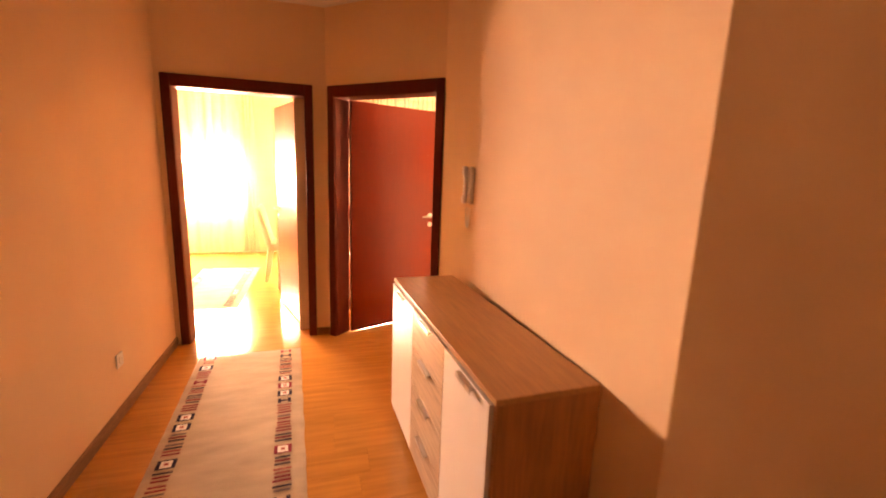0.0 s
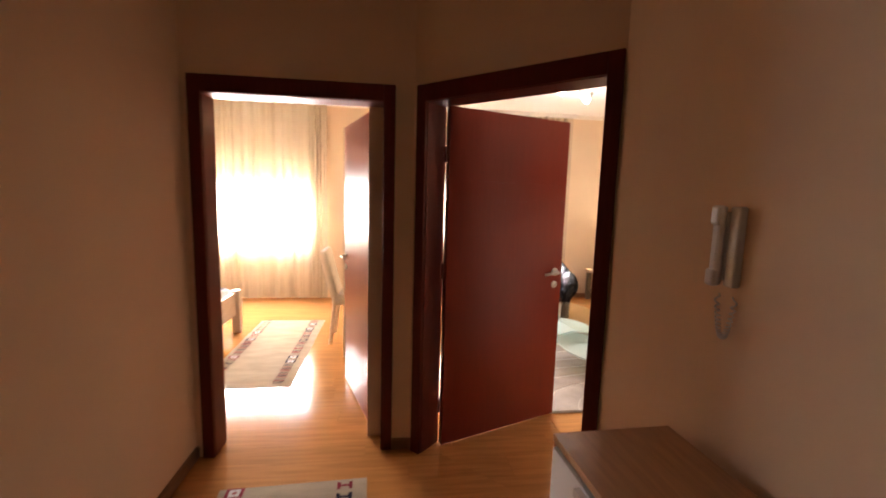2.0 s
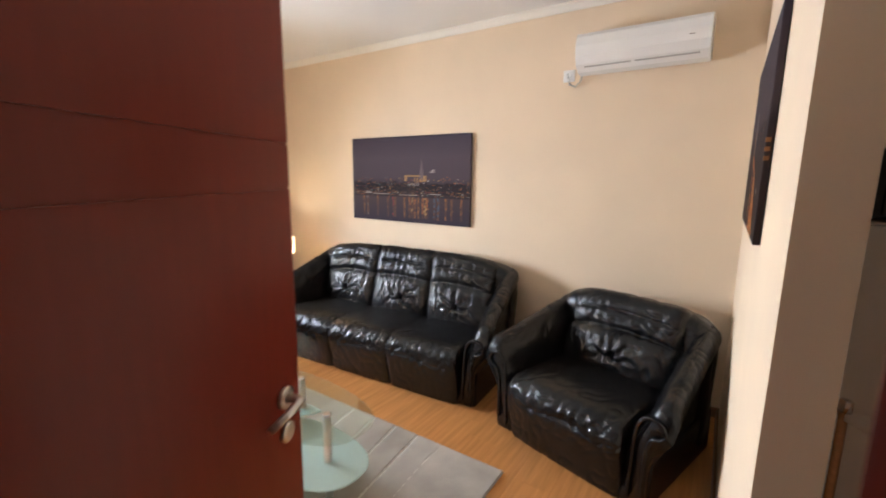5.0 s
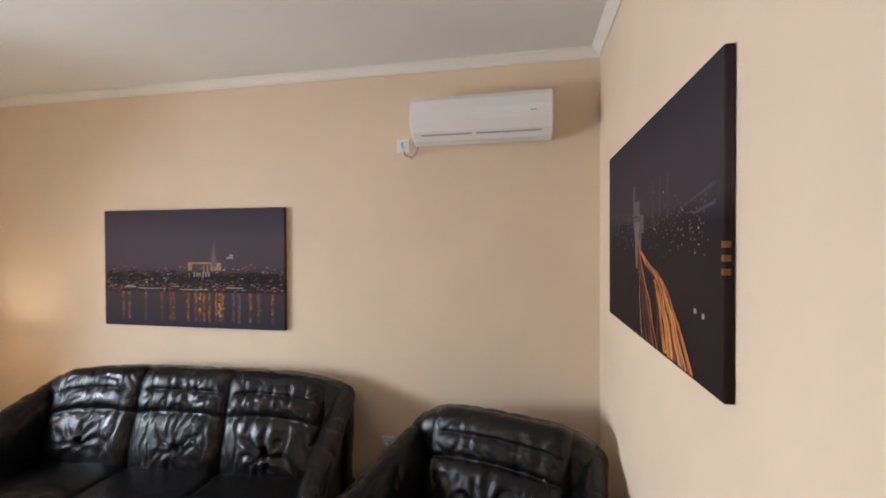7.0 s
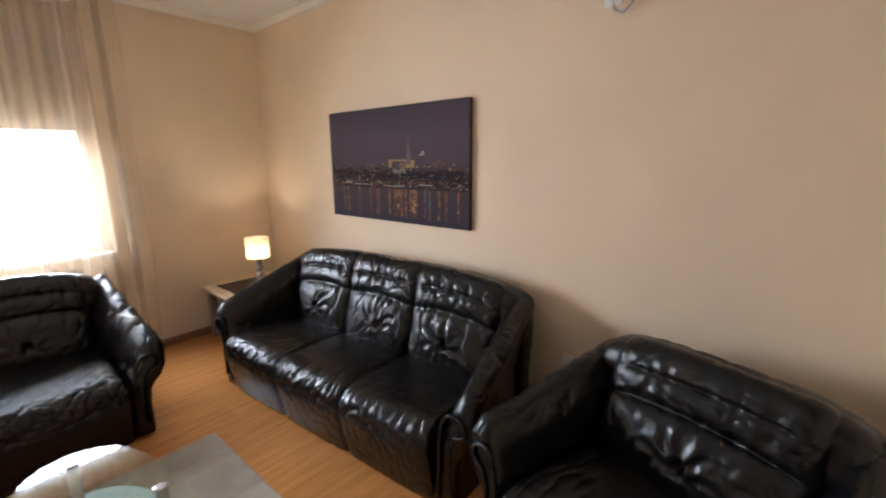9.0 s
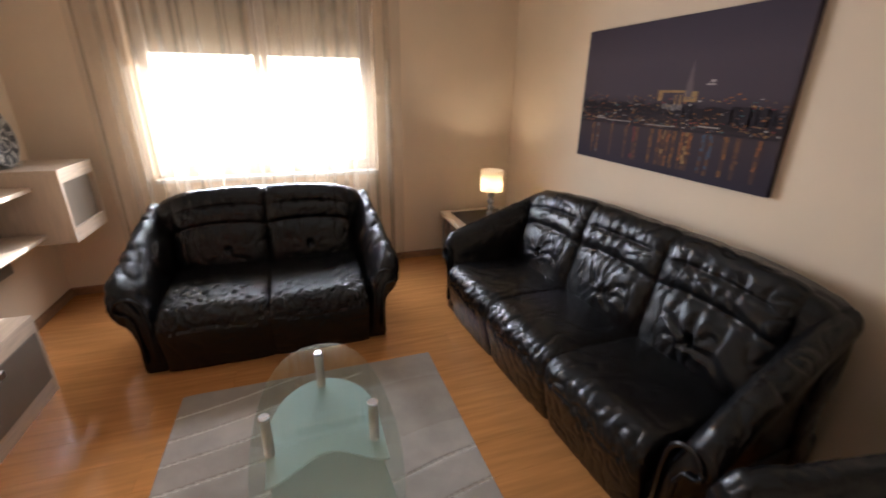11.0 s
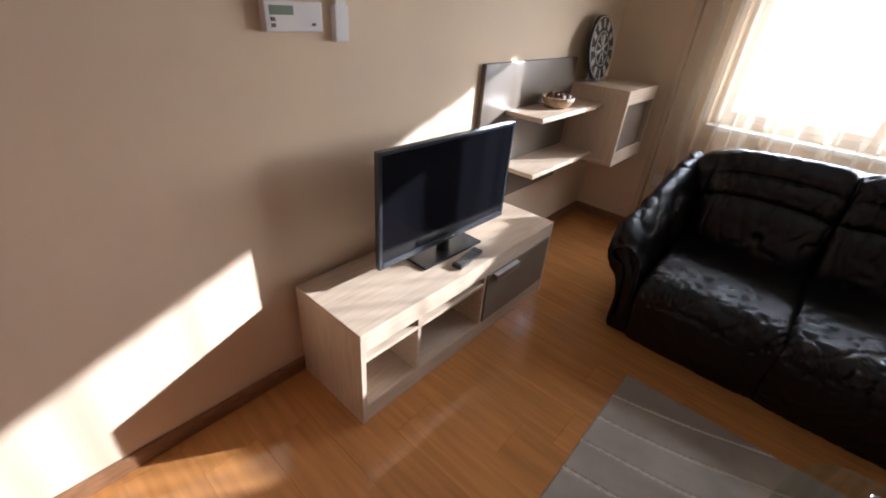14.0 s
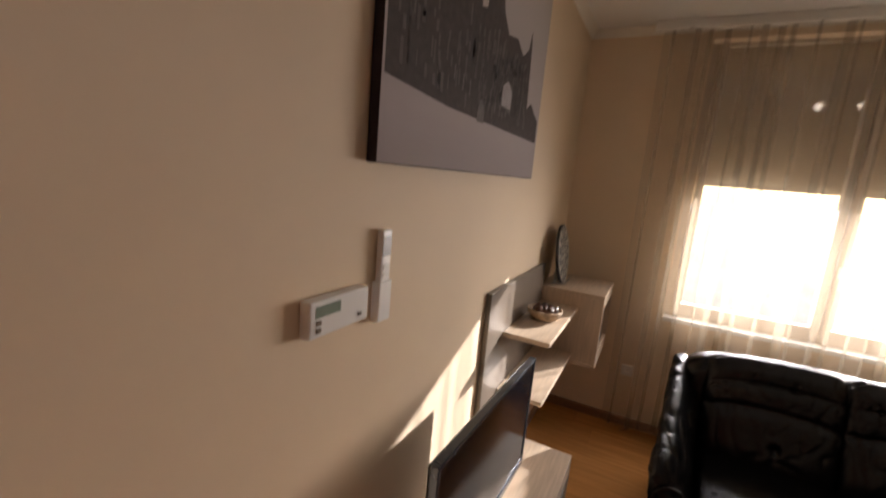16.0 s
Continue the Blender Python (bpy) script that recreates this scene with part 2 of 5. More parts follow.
def door_leaf(m, length, label, knuckle=0.018):
    """Hinged at the origin, leaf along +x, with two shallow level grooves on both faces."""
    root = empty("door", m, label, "door")
    bm = bmesh.new()
    add_box(bm, 0.0, length, -0.016, 0.016, 0.012, 2.01, 0.002)
    g = 0.0030
    bands = [((0.012, 0.012), (1.492 - g, 1.505 - g)), ((1.492 + g, 1.505 + g), (1.603 - g, 1.600 - g)), ((1.603 + g, 1.600 + g), (2.01, 2.01))]
    for (l0, r0), (l1, r1) in bands:
        for y0, y1 in ((-0.0185, -0.0158), (0.0158, 0.0185)):
            vs = [bm.verts.new((x, y, z)) for y in (y0, y1) for x, z in ((0.001, l0), (length - 0.001, r0), (length - 0.001, r1), (0.001, l1))]
            for f in ((3, 2, 1, 0), (4, 5, 6, 7), (0, 1, 5, 4), (1, 2, 6, 5), (2, 3, 7, 6), (3, 0, 4, 7)):
                bm.faces.new([vs[k] for k in f])
    mesh_ob("leaf", bm, M_door, root)
    for s in (-1, 1):
        bm = bmesh.new()
        x, z = length - 0.062, 1.03
        add_tube(bm, [(x, s * 0.018, z), (x, s * 0.026, z), (x, s * 0.028, z)], [0.026, 0.026, 0.022], 20)
        add_tube(bm, [(x, s * 0.018, z - 0.085), (x, s * 0.026, z - 0.085), (x, s * 0.028, z - 0.085)], [0.024, 0.024, 0.020], 20)
        add_tube(bm, [(x, s * 0.022, z), (x, s * 0.050, z), (x - 0.004, s * 0.062, z), (x - 0.02, s * 0.066, z), (x - 0.115, s * 0.062, z - 0.006)], [0.011, 0.010, 0.0105, 0.010, 0.0085], 12)
        mesh_ob("handle", bm, M_steel, root, True)
    for z in (0.25, 1.08, 1.75):
        tube("hinge", [(-0.006, knuckle, z - 0.045), (-0.006, knuckle, z + 0.045)], 0.007, M_frame, root)
    return root


leafB = door_leaf(pose(0.545, 3.664, 0, 0, 0, 21.6), 0.895, "half-open mahogany-red door with steel lever handle")
leafA = door_leaf(pose(0.158, 3.812, 0, 0, 0, 107.5), 0.89, "wide-open glossy mahogany-red door with steel lever handle", -0.012)


# ---- crown moulding and baseboards ----
def run(bm, a, b, prof):
    """Extrude a profile (out from wall, z) along the wall line a -> b; the room lies to the left."""
    a, b = Vector((*a, 0)), Vector((*b, 0))
    d = (b - a).normalized()
    n = Vector((-d.y, d.x, 0))
    ends = [[bm.verts.new(p + n * o + Vector((0, 0, z))) for o, z in prof] for p in (a, b)]
    k = len(prof)
    for i in range(k):
        bm.faces.new((ends[0][i], ends[0][(i + 1) % k], ends[1][(i + 1) % k], ends[1][i]))
    bm.faces.new(ends[0][::-1])
    bm.faces.new(ends[1])


CROWN = [(0.001, CEIL - 0.050), (0.008, CEIL - 0.050), (0.011, CEIL - 0.040), (0.024, CEIL - 0.027), (0.036, CEIL - 0.015), (0.044, CEIL - 0.011), (0.047, CEIL - 0.001), (0.001, CEIL - 0.001)]
BASE = [(0.001, 0.001), (0.016, 0.001), (0.016, 0.052), (0.011, 0.064), (0.001, 0.066)]
LIV = [(W_TV, 3.80), (1.25, s2 - 1.25), (1.735, W_S), (W_E, W_S), (W_E, W_N), (W_TV, W_N)]
DL, DR = OLl - U * 0.046, ORl + U * 0.046
living_runs = [(LIV[2], LIV[3]), (LIV[3], LIV[4]), (LIV[4], LIV[5]), (LIV[5], LIV[0])]
bm = bmesh.new()
for a, b in living_runs + [(LIV[0], CORNER), (CORNER, LIV[1])]:
    run(bm, a, b, CROWN)
structure(mesh_ob("crown_moulding", bm, M_crown), "narrow white plaster crown moulding")
bm = bmesh.new()
for a, b in living_runs + [(LIV[0], CORNER), (CORNER, tuple(DL)), ((1.735, 2.955), (1.735, W_S))]:
    run(bm, a, b, BASE)
structure(mesh_ob("baseboard", bm, M_base), "brown wooden baseboard")
hall_corner = (s1 - 3.655, 3.655)
bm = bmesh.new()
for a, b in [((-0.85, 3.655), (-0.85, -1.6)), ((1.13, 0.72), (1.13, s1 - 1.13)), (hall_corner, (0.251, 3.655)), ((2.6, 0.72), (1.13, 0.72)), (tuple(OLh - U * 0.046), hall_corner)]:
    run(bm, a, b, BASE)
structure(mesh_ob("baseboard_hall", bm, M_base), "tan wooden baseboard")
bm = bmesh.new()
for a, b in [((-0.85, 3.655), (-0.85, -1.6)), ((1.13, 0.72), (1.13, s1 - 1.13)), (hall_corner, (-0.85, 3.655)), ((1.13, s1 - 1.13), hall_corner), ((2.6, 0.72), (1.13, 0.72))]:
    run(bm, a, b, CROWN)
structure(mesh_ob("crown_moulding_hall", bm, M_crown), "narrow white plaster crown moulding")
bm = bmesh.new()
for a, b in [((-3.2, 3.80), (0.10, 3.80)), ((0.10, 3.80), (0.10, W_N)), ((0.10, W_N), (-3.2, W_N)), ((-3.2, W_N), (-3.2, 3.80))]:
    run(bm, a, b, CROWN)
structure(mesh_ob("crown_moulding_bedroom", bm, M_crown), "narrow white plaster crown moulding")


# ---- windows, shutters and curtains ----
def window_unit(name, x0, x1, z0, z1, y, drop):
    root = structure(new(name), "white plastic double window with a half-lowered roller shutter")
    xm = (x0 + x1) / 2
    f = 0.048
    boxes("frame", [(x0, x0 + f, y, y + 0.06, z0, z1), (x1 - f, x1, y, y + 0.06, z0, z1), (x0 + f, x1 - f, y, y + 0.06, z0, z0 + f), (x0 + f, x1 - f, y, y + 0.06, z1 - f, z1)], M_winframe, root, 0.004)
    for a, b in ((x0 + f, xm), (xm, x1 - f)):
        g = 0.048
        c, d, e, h = a + 0.003, b - 0.003, z0 + f + 0.002, z1 - f - 0.002
        boxes("sash", [(c, c + g, y - 0.014, y + 0.045, e, h), (d - g, d, y - 0.014, y + 0.045, e, h), (c + g, d - g, y - 0.014, y + 0.045, e, e + g), (c + g, d - g, y - 0.014, y + 0.045, h - g, h)], M_winframe, root, 0.004)
        pane = box("pane", c + g, d - g, y + 0.012, y + 0.018, e + g, h - g, M_pane, root)
        pane.visible_shadow = False
    bm = bmesh.new()
    add_box(bm, xm + 0.012, xm + 0.038, y - 0.030, y - 0.014, 1.28, 1.35, 0.003)
    add_tube(bm, [(xm + 0.025, y - 0.025, 1.32), (xm + 0.025, y - 0.05, 1.32), (xm + 0.025, y - 0.055, 1.22)], 0.008, 8)
    mesh_ob("handle", bm, M_plastic, root)
    z = z1 + 0.02
    bm = bmesh.new()
    while z > drop:
        add_box(bm, x0 - 0.004, x1 + 0.004, y + 0.085, y + 0.096, z - 0.0385, z, 0.0015, 1)
        z -= 0.039
    tagged(mesh_ob("shutter", bm, M_shutter, root), kind="stuff")
    box("sill", x0 + 0.001, x1 - 0.001, W_N - 0.004, y, z0 - 0.025, z0 + 0.004, M_white, root, 0.004)
    return root


M_winframe = material("window_plastic", (0.56, 0.48, 0.39), 0.4, scale=4, vary=0.02, bump=0)
M_shutter = sheer_material("shutter_slats", (0.72, 0.58, 0.42), 0.0, 0.08)
window_unit("window_1", a0, a1, az0, az1 + 0.08, 7.52, 1.79)
window_unit("window_2", b0, b1, bz0, bz1 + 0.10, 7.52, 1.69)


def curtain(x0, x1, y, z0, z1, folds, gathers, label, seed, mat, deep=0.030):
    """A hanging sheer: soft waves, flat overlapping pleats of uneven width, and places where the cloth bunches."""
    rnd = random.Random(seed)
    pleats, x = [], x0 + 0.05
    while x < x1 - 0.08:
        pleats.append((x, rnd.uniform(0.008, 0.040)))
        x += rnd.uniform(0.055, 0.13)
    stops = []                        # (x, extra depth, lean)
    x = x0
    for c, wd in pleats + [(x1, 0.0)]:
        n = max(1, int((c - x) / 0.014))
        stops += [(x + (c - x) * i / n, 0.0, 0.0) for i in range(n)]
        if wd:
            stops += [(c, 0.0, 0.0), (c + wd * 0.5, 0.002, 0.5), (c + wd, 0.006, 1.0), (c + wd * 0.96, 0.013, 1.0), (c + wd * 0.5, 0.014, 0.5), (c + wd * 0.02, 0.015, 0.0), (c, 0.021, 0.0)]
        x = c
    stops.append((x1, 0.0, 0.0))
    nz = 14
    bm = bmesh.new()
    grid = []
    for x, extra, lean in stops:
        col = []
        for j in range(nz + 1):
            v = j / nz
            amp = deep * (0.5 + 0.5 * v)
            yy = y + extra + amp * (math.sin(x * folds + 1.3 * math.sin(x * 3.1 + seed)) + 0.5 * math.sin(x * folds * 2.3 + seed))
            for g in gathers:
                yy += 0.03 * math.exp(-((x - g) / 0.06) ** 2) * math.sin(x * 130)
            xx = x + 0.012 * noise.noise((x * 5, v * 2, seed)) * (0.3 + v) + lean * 0.012 * noise.noise((x * 9, v * 1.5, seed + 4))
            col.append(bm.verts.new((xx, yy, z1 + (z0 - z1) * v)))
        grid.append(col)
    for c0, c1 in zip(grid, grid[1:]):
        for j in range(nz):
            bm.faces.new((c0[j], c1[j], c1[j + 1], c0[j + 1]))
    root = empty("curtain", pose(0, 0, 0), label, "curtain")
    mesh_ob("cloth", bm, mat, root, True)
    boxes("rail", [(x0 - 0.05, x1 + 0.05, y - 0.025, y + 0.03, z1 - 0.005, CEIL - 0.001)], M_white, root, 0.004)
    return root


curtain(0.66, 2.84, 7.33, 0.03, CEIL - 0.05, 22, (1.72, 2.72, 0.78), "sheer beige curtain hanging before the living room window", 1.0, M_sheer, 0.042)
curtain(-3.0, -0.64, 7.31, 0.03, CEIL - 0.05, 20, (-0.75, -1.9), "sheer cream curtain hanging before the bedroom window", 2.0, M_sheer_bed, 0.032)


# ---- leather seating ----
def ridge(p, f):
    return 1 - abs(noise.noise(p * f)) * 2.2


def wrinkle(p, amp, seed, f=9.0, stretch=(1, 1, 1)):
    q = Vector((p.x * stretch[0] + seed, p.y * stretch[1] - seed * 0.7, p.z * stretch[2] + 2.1 * seed))
    warp = Vector((noise.noise(q * 3.1), noise.noise(q * 3.1 + Vector((5, 1, 2))), noise.noise(q * 3.1 + Vector((1, 7, 3))))) * 0.08
    r = max(0.0, ridge(q + warp, f) - 0.55) / 0.45
    return -amp * r * r + amp * 0.6 * noise.noise(q * 4.0)


def back_shell(root, wi, hb, depth, seed, bent):
    """The padded outer frame of the back: a rounded slab with a soft roll along its top."""
    hx, hy, hz, r = wi / 2 + 0.130, 0.115, (hb - 0.018) / 2, 0.10
    m = pose(0, depth - 0.135, hz + 0.012, -5)
    bm = bmesh.new()
    bmesh.ops.create_cube(bm, size=2)
    bmesh.ops.subdivide_edges(bm, edges=bm.edges[:], cuts=44, use_grid_fill=True)
    for v in bm.verts:
        p = Vector((v.co.x * hx, v.co.y * hy, v.co.z * hz))
        inner = Vector((max(-hx + r, min(hx - r, p.x)), max(-hy + r, min(hy - r, p.y)), max(-hz + r, min(hz - r, p.z))))
        d = p - inner
        n = d.normalized() if d.length > 1e-6 else Vector((0, -1, 0))
        q = inner + n * r
        k = wrinkle(q, 0.006, seed, 8.0)
        if q.z > hz - 0.16:
            k -= 0.006 * max(0.0, 1 - 5 * abs(noise.noise(Vector((q.x * 7, q.y * 3, seed))))) ** 2
        v.co = m @ (q + n * k)
        up = max(0.0, min(1.0, (v.co.z - 0.40) / 0.45))
        v.co.z -= bent[1] * up * min(1.3, abs(v.co.x) / bent[0]) ** 4
    mesh_ob("back_shell", bm, M_leather, root, True)


def back_panel(root, x, w, hb, depth, seed, bent, star):
    """One stuffed section of a sofa back: star-pleated cushion below, ruched head section above, rolled over the top."""
    rnd = random.Random(seed)
    zb, d = 0.31, depth
    ctrl = [(d - 0.30, zb - 0.02), (d - 0.325, zb), (d - 0.325, 0.46), (d - 0.295, 0.58), (d - 0.26, hb - 0.19), (d - 0.235, hb - 0.11), (d - 0.205, hb - 0.04), (d - 0.145, hb - 0.004), (d - 0.085, hb - 0.03), (d - 0.06, hb - 0.10), (d - 0.055, 0.60), (d - 0.055, zb - 0.02)]
    path = smooth_loop(ctrl, 11)[:-11]
    rays = [(k * math.tau / 11 + rnd.uniform(-0.25, 0.25), rnd.uniform(0.11, 0.22)) for k in range(11)]
    tucks = [(-0.62 + 1.24 * k / 4 + rnd.uniform(-0.06, 0.06), rnd.uniform(0.7, 1.2)) for k in range(5)]
    ox = rnd.uniform(-0.03, 0.03)
    bm = bmesh.new()
    rings = []
    nx = 72
    for i in range(nx + 1):
        a = -1 + 2 * i / nx
        a = math.copysign(1 - (1 - abs(a)) ** 1.25, a)
        lx = a * w / 2
        ring = []
        for j, p in enumerate(path):
            q0, q1 = path[max(j - 1, 0)], path[min(j + 1, len(path) - 1)]
            t = (q1 - q0).normalized()
            ny, nz = -t.y, t.x
            y, z = p.x, p.y
            front = 1.0 if y < d - 0.17 else max(0.0, 1 - (y - d + 0.17) / 0.05)
            z1 = 0.365 * zb + 0.635 * hb - 0.022 * a * a
            z2 = 0.17 * zb + 0.83 * hb - 0.012 * a * a
            k = -0.024 * math.exp(-(1 - abs(a)) * w / 2 / 0.013)
            if z < z1:
                u = max(0.0, (z - zb) / (z1 - zb))
                k += front * 0.030 * max(0.0, 1 - (2 * u - 1) ** 4) * (1 - a ** 4)
            elif z < z2:
                u = (z - z1) / (z2 - z1)
                k += front * 0.018 * math.sqrt(max(0.0, 1 - (2 * u - 1) ** 2)) * (1 - a ** 6)
            else:
                k += 0.014 * (1 - a ** 6) * front
            k -= front * 0.014 * math.exp(-abs(z - z1) / 0.007)
            mid = max(0.0, min(1.0, (0.82 - abs(a)) / 0.12))
            k -= front * 0.011 * mid * math.exp(-abs(z - z2) / 0.006)
            wob = lx + 0.045 * noise.noise(Vector((lx * 11, z * 6, seed)))
            k += front * 0.005 * mid * (0.3 + abs(noise.noise(Vector((lx * 8, seed, 0)))) * 2) * math.sin(wob * math.tau / 0.055) * math.exp(-abs(z - z2) / 0.030)
            k += front * 0.004 * math.sin(wob * math.tau / 0.075 + 1) * math.exp(-abs(z - z1) / 0.030)
            for ta, ts in tucks:
                pull = abs(lx - ta * w / 2 - 0.10 * (z - z2) * math.sin(9 * ta))
                if pull < 0.05:
                    k -= front * 0.013 * ts * math.exp(-pull / 0.008) * math.exp(-abs(z - z2) / 0.035)
                    if z > z2:
                        k -= (1 - front) * 0.010 * ts * math.exp(-pull / 0.010) * max(0.0, min(1.0, (z - hb + 0.10) / 0.05))
                    k -= front * 0.008 * ts * math.exp(-pull / 0.009) * math.exp(-abs(z - z1 + 0.01) / 0.04)
            cz = zb + 0.55 * (z1 - zb)
            dx, dz = lx - ox, z - cz
            r = math.hypot(dx, dz)
            if front > 0.5 and z < z1 + 0.01:
                k -= 0.014 * star * math.exp(-(r / 0.024) ** 2)
                for ang, ln in rays:
                    along = dx * math.cos(ang) + dz * math.sin(ang)
                    perp = abs(-dx * math.sin(ang) + dz * math.cos(ang) + 0.012 * math.sin(along * 40 + ang))
                    if along > 0:
                        fade = star * max(0.0, 1 - along / ln) ** 0.6
                        k -= 0.017 * fade * math.exp(-perp / 0.009)
                        k += 0.006 * fade * math.exp(-((perp - 0.028) / 0.014) ** 2)
            k += wrinkle(Vector((lx, y, z)), 0.007, seed, 11, (1.3, 1, 0.8))
            zz = z + nz * k
            up = max(0.0, min(1.0, (zz - 0.40) / 0.45))
            gx = x + lx
            zz -= bent[1] * up * min(1.3, abs(gx) / bent[0]) ** 4
            ring.append(bm.verts.new((gx, y + ny * k, zz)))
        rings.append(ring)
    m = len(path)
    for r0, r1 in zip(rings, rings[1:]):
        for j in range(m):
            bm.faces.new((r0[j], r0[(j + 1) % m], r1[(j + 1) % m], r1[j]))
    bm.faces.new(rings[0][::-1])
    bm.faces.new(rings[-1])
    mesh_ob("back_cushion", bm, M_leather, root, True)


def smooth_loop(pts, n=4):
    out = []
    k = len(pts)
    for i in range(k):
        p0, p1, p2, p3 = (Vector(pts[(i + j - 1) % k]) for j in range(4))
        for s in range(n):
            t = s / n
            out.append(0.5 * ((2 * p1) + (p2 - p0) * t + (2 * p0 - 5 * p1 + 4 * p2 - p3) * t * t + (3 * p1 - p0 - 3 * p2 + p3) * t ** 3))
    return out


def seat_pad(root, x, w, depth, seed, quilt):
    """One seat section: a soft top that rolls over the front edge and falls to the floor."""
    rnd = random.Random(seed * 7.3)
    ctrl = [(0.06, -0.06), (0.042, 0.0), (0.028, 0.04), (0.012, 0.11), (-0.008, 0.20), (-0.024, 0.285), (-0.010, 0.352), (0.045, 0.394), (0.15, 0.404), (0.34, 0.398 + 0.02 * bool(quilt)), (depth - 0.30, 0.385 + 0.03 * bool(quilt)), (depth - 0.25, 0.32)]
    path = smooth_loop(ctrl, 11)[11:-11]
    seam = [(rnd.uniform(-0.8, 0.8), rnd.uniform(0.5, 1.0)) for _ in range(7)]
    bm = bmesh.new()
    rings = []
    nx = 76
    for i in range(nx + 1):
        a = -1 + 2 * i / nx
        a = math.copysign(1 - (1 - abs(a)) ** 1.2, a)
        lx = a * w / 2
        ring = []
        for j, p in enumerate(path):
            t = (path[min(j + 1, len(path) - 1)] - path[max(j - 1, 0)]).normalized()
            ny, nz = -t.y, t.x
            y, z = p.x, p.y
            k = -(0.020 if not quilt or z > 0.36 else 0.006) * math.exp(-(1 - abs(a)) * w / 2 / 0.010) + 0.012 * (1 - a ** 4)
            q = Vector((x + lx, y, z))
            top = max(0.0, min(1.0, (z - 0.30) / 0.06))
            roll = math.exp(-((z - 0.335) / 0.055) ** 2) * (1.0 if y < 0.07 else 0.0)
            wob = lx + 0.05 * noise.noise(Vector((lx * 7, z * 9, seed)))
            gate = max(0.0, noise.noise(Vector((lx * 5, z * 4, seed + 3))) + 0.25)
            k += roll * 0.006 * gate * math.sin(wob * math.tau / 0.060 + 6 * noise.noise(Vector((lx * 8, z * 9, seed))))
            k -= roll * 0.010 * max(0.0, 1 - 4 * abs(noise.noise(Vector((lx * 16, z * 10, seed + 8))))) ** 1.5
            dip = 0.285 + 0.016 * math.sin(lx * 11 + seed)
            low = max(0.0, min(1.0, (0.36 - z) / 0.04))
            k -= low * 0.010 * math.exp(-abs(z - dip) / 0.007) * max(0.0, 1 - a * a)
            for sx, ss in seam:
                for lean in (-0.8, 0.7):
                    off = abs(lx - sx * w / 2 - lean * (z - dip))
                    k -= low * 0.012 * ss * math.exp(-off / 0.008) * math.exp(-abs(z - dip) / 0.05)
            if quilt:
                u, v = lx + 0.02 * noise.noise(q * 9), y + 0.025 * noise.noise(q * 8 + Vector((3, 1, 0)))
                for da, db in ((1, 1.25), (1, -1.25)):
                    k -= top * quilt * 0.9 * math.exp(-abs(math.sin(math.pi * (u * da + v * db) / 0.105 + seed)) / 0.16)
                k -= top * quilt * 0.7 * max(0.0, 1 - 5 * abs(noise.noise(Vector((lx * 14 + 3, y * 13, seed))))) ** 1.5
            k += wrinkle(q, 0.0055, seed, 10.0, (1.4, 0.9, 1.0))
            ring.append(bm.verts.new((x + lx, y + ny * k, max(0.003, z + nz * k))))
        rings.append(ring)
    m = len(path)
    for r0, r1 in zip(rings, rings[1:]):
        for j in range(m):
            bm.faces.new((r0[j], r0[(j + 1) % m], r1[(j + 1) % m], r1[j]))
    bm.faces.new(rings[0][::-1])
    bm.faces.new(rings[-1])
    mesh_ob("seat_cushion", bm, M_leather, root, True)


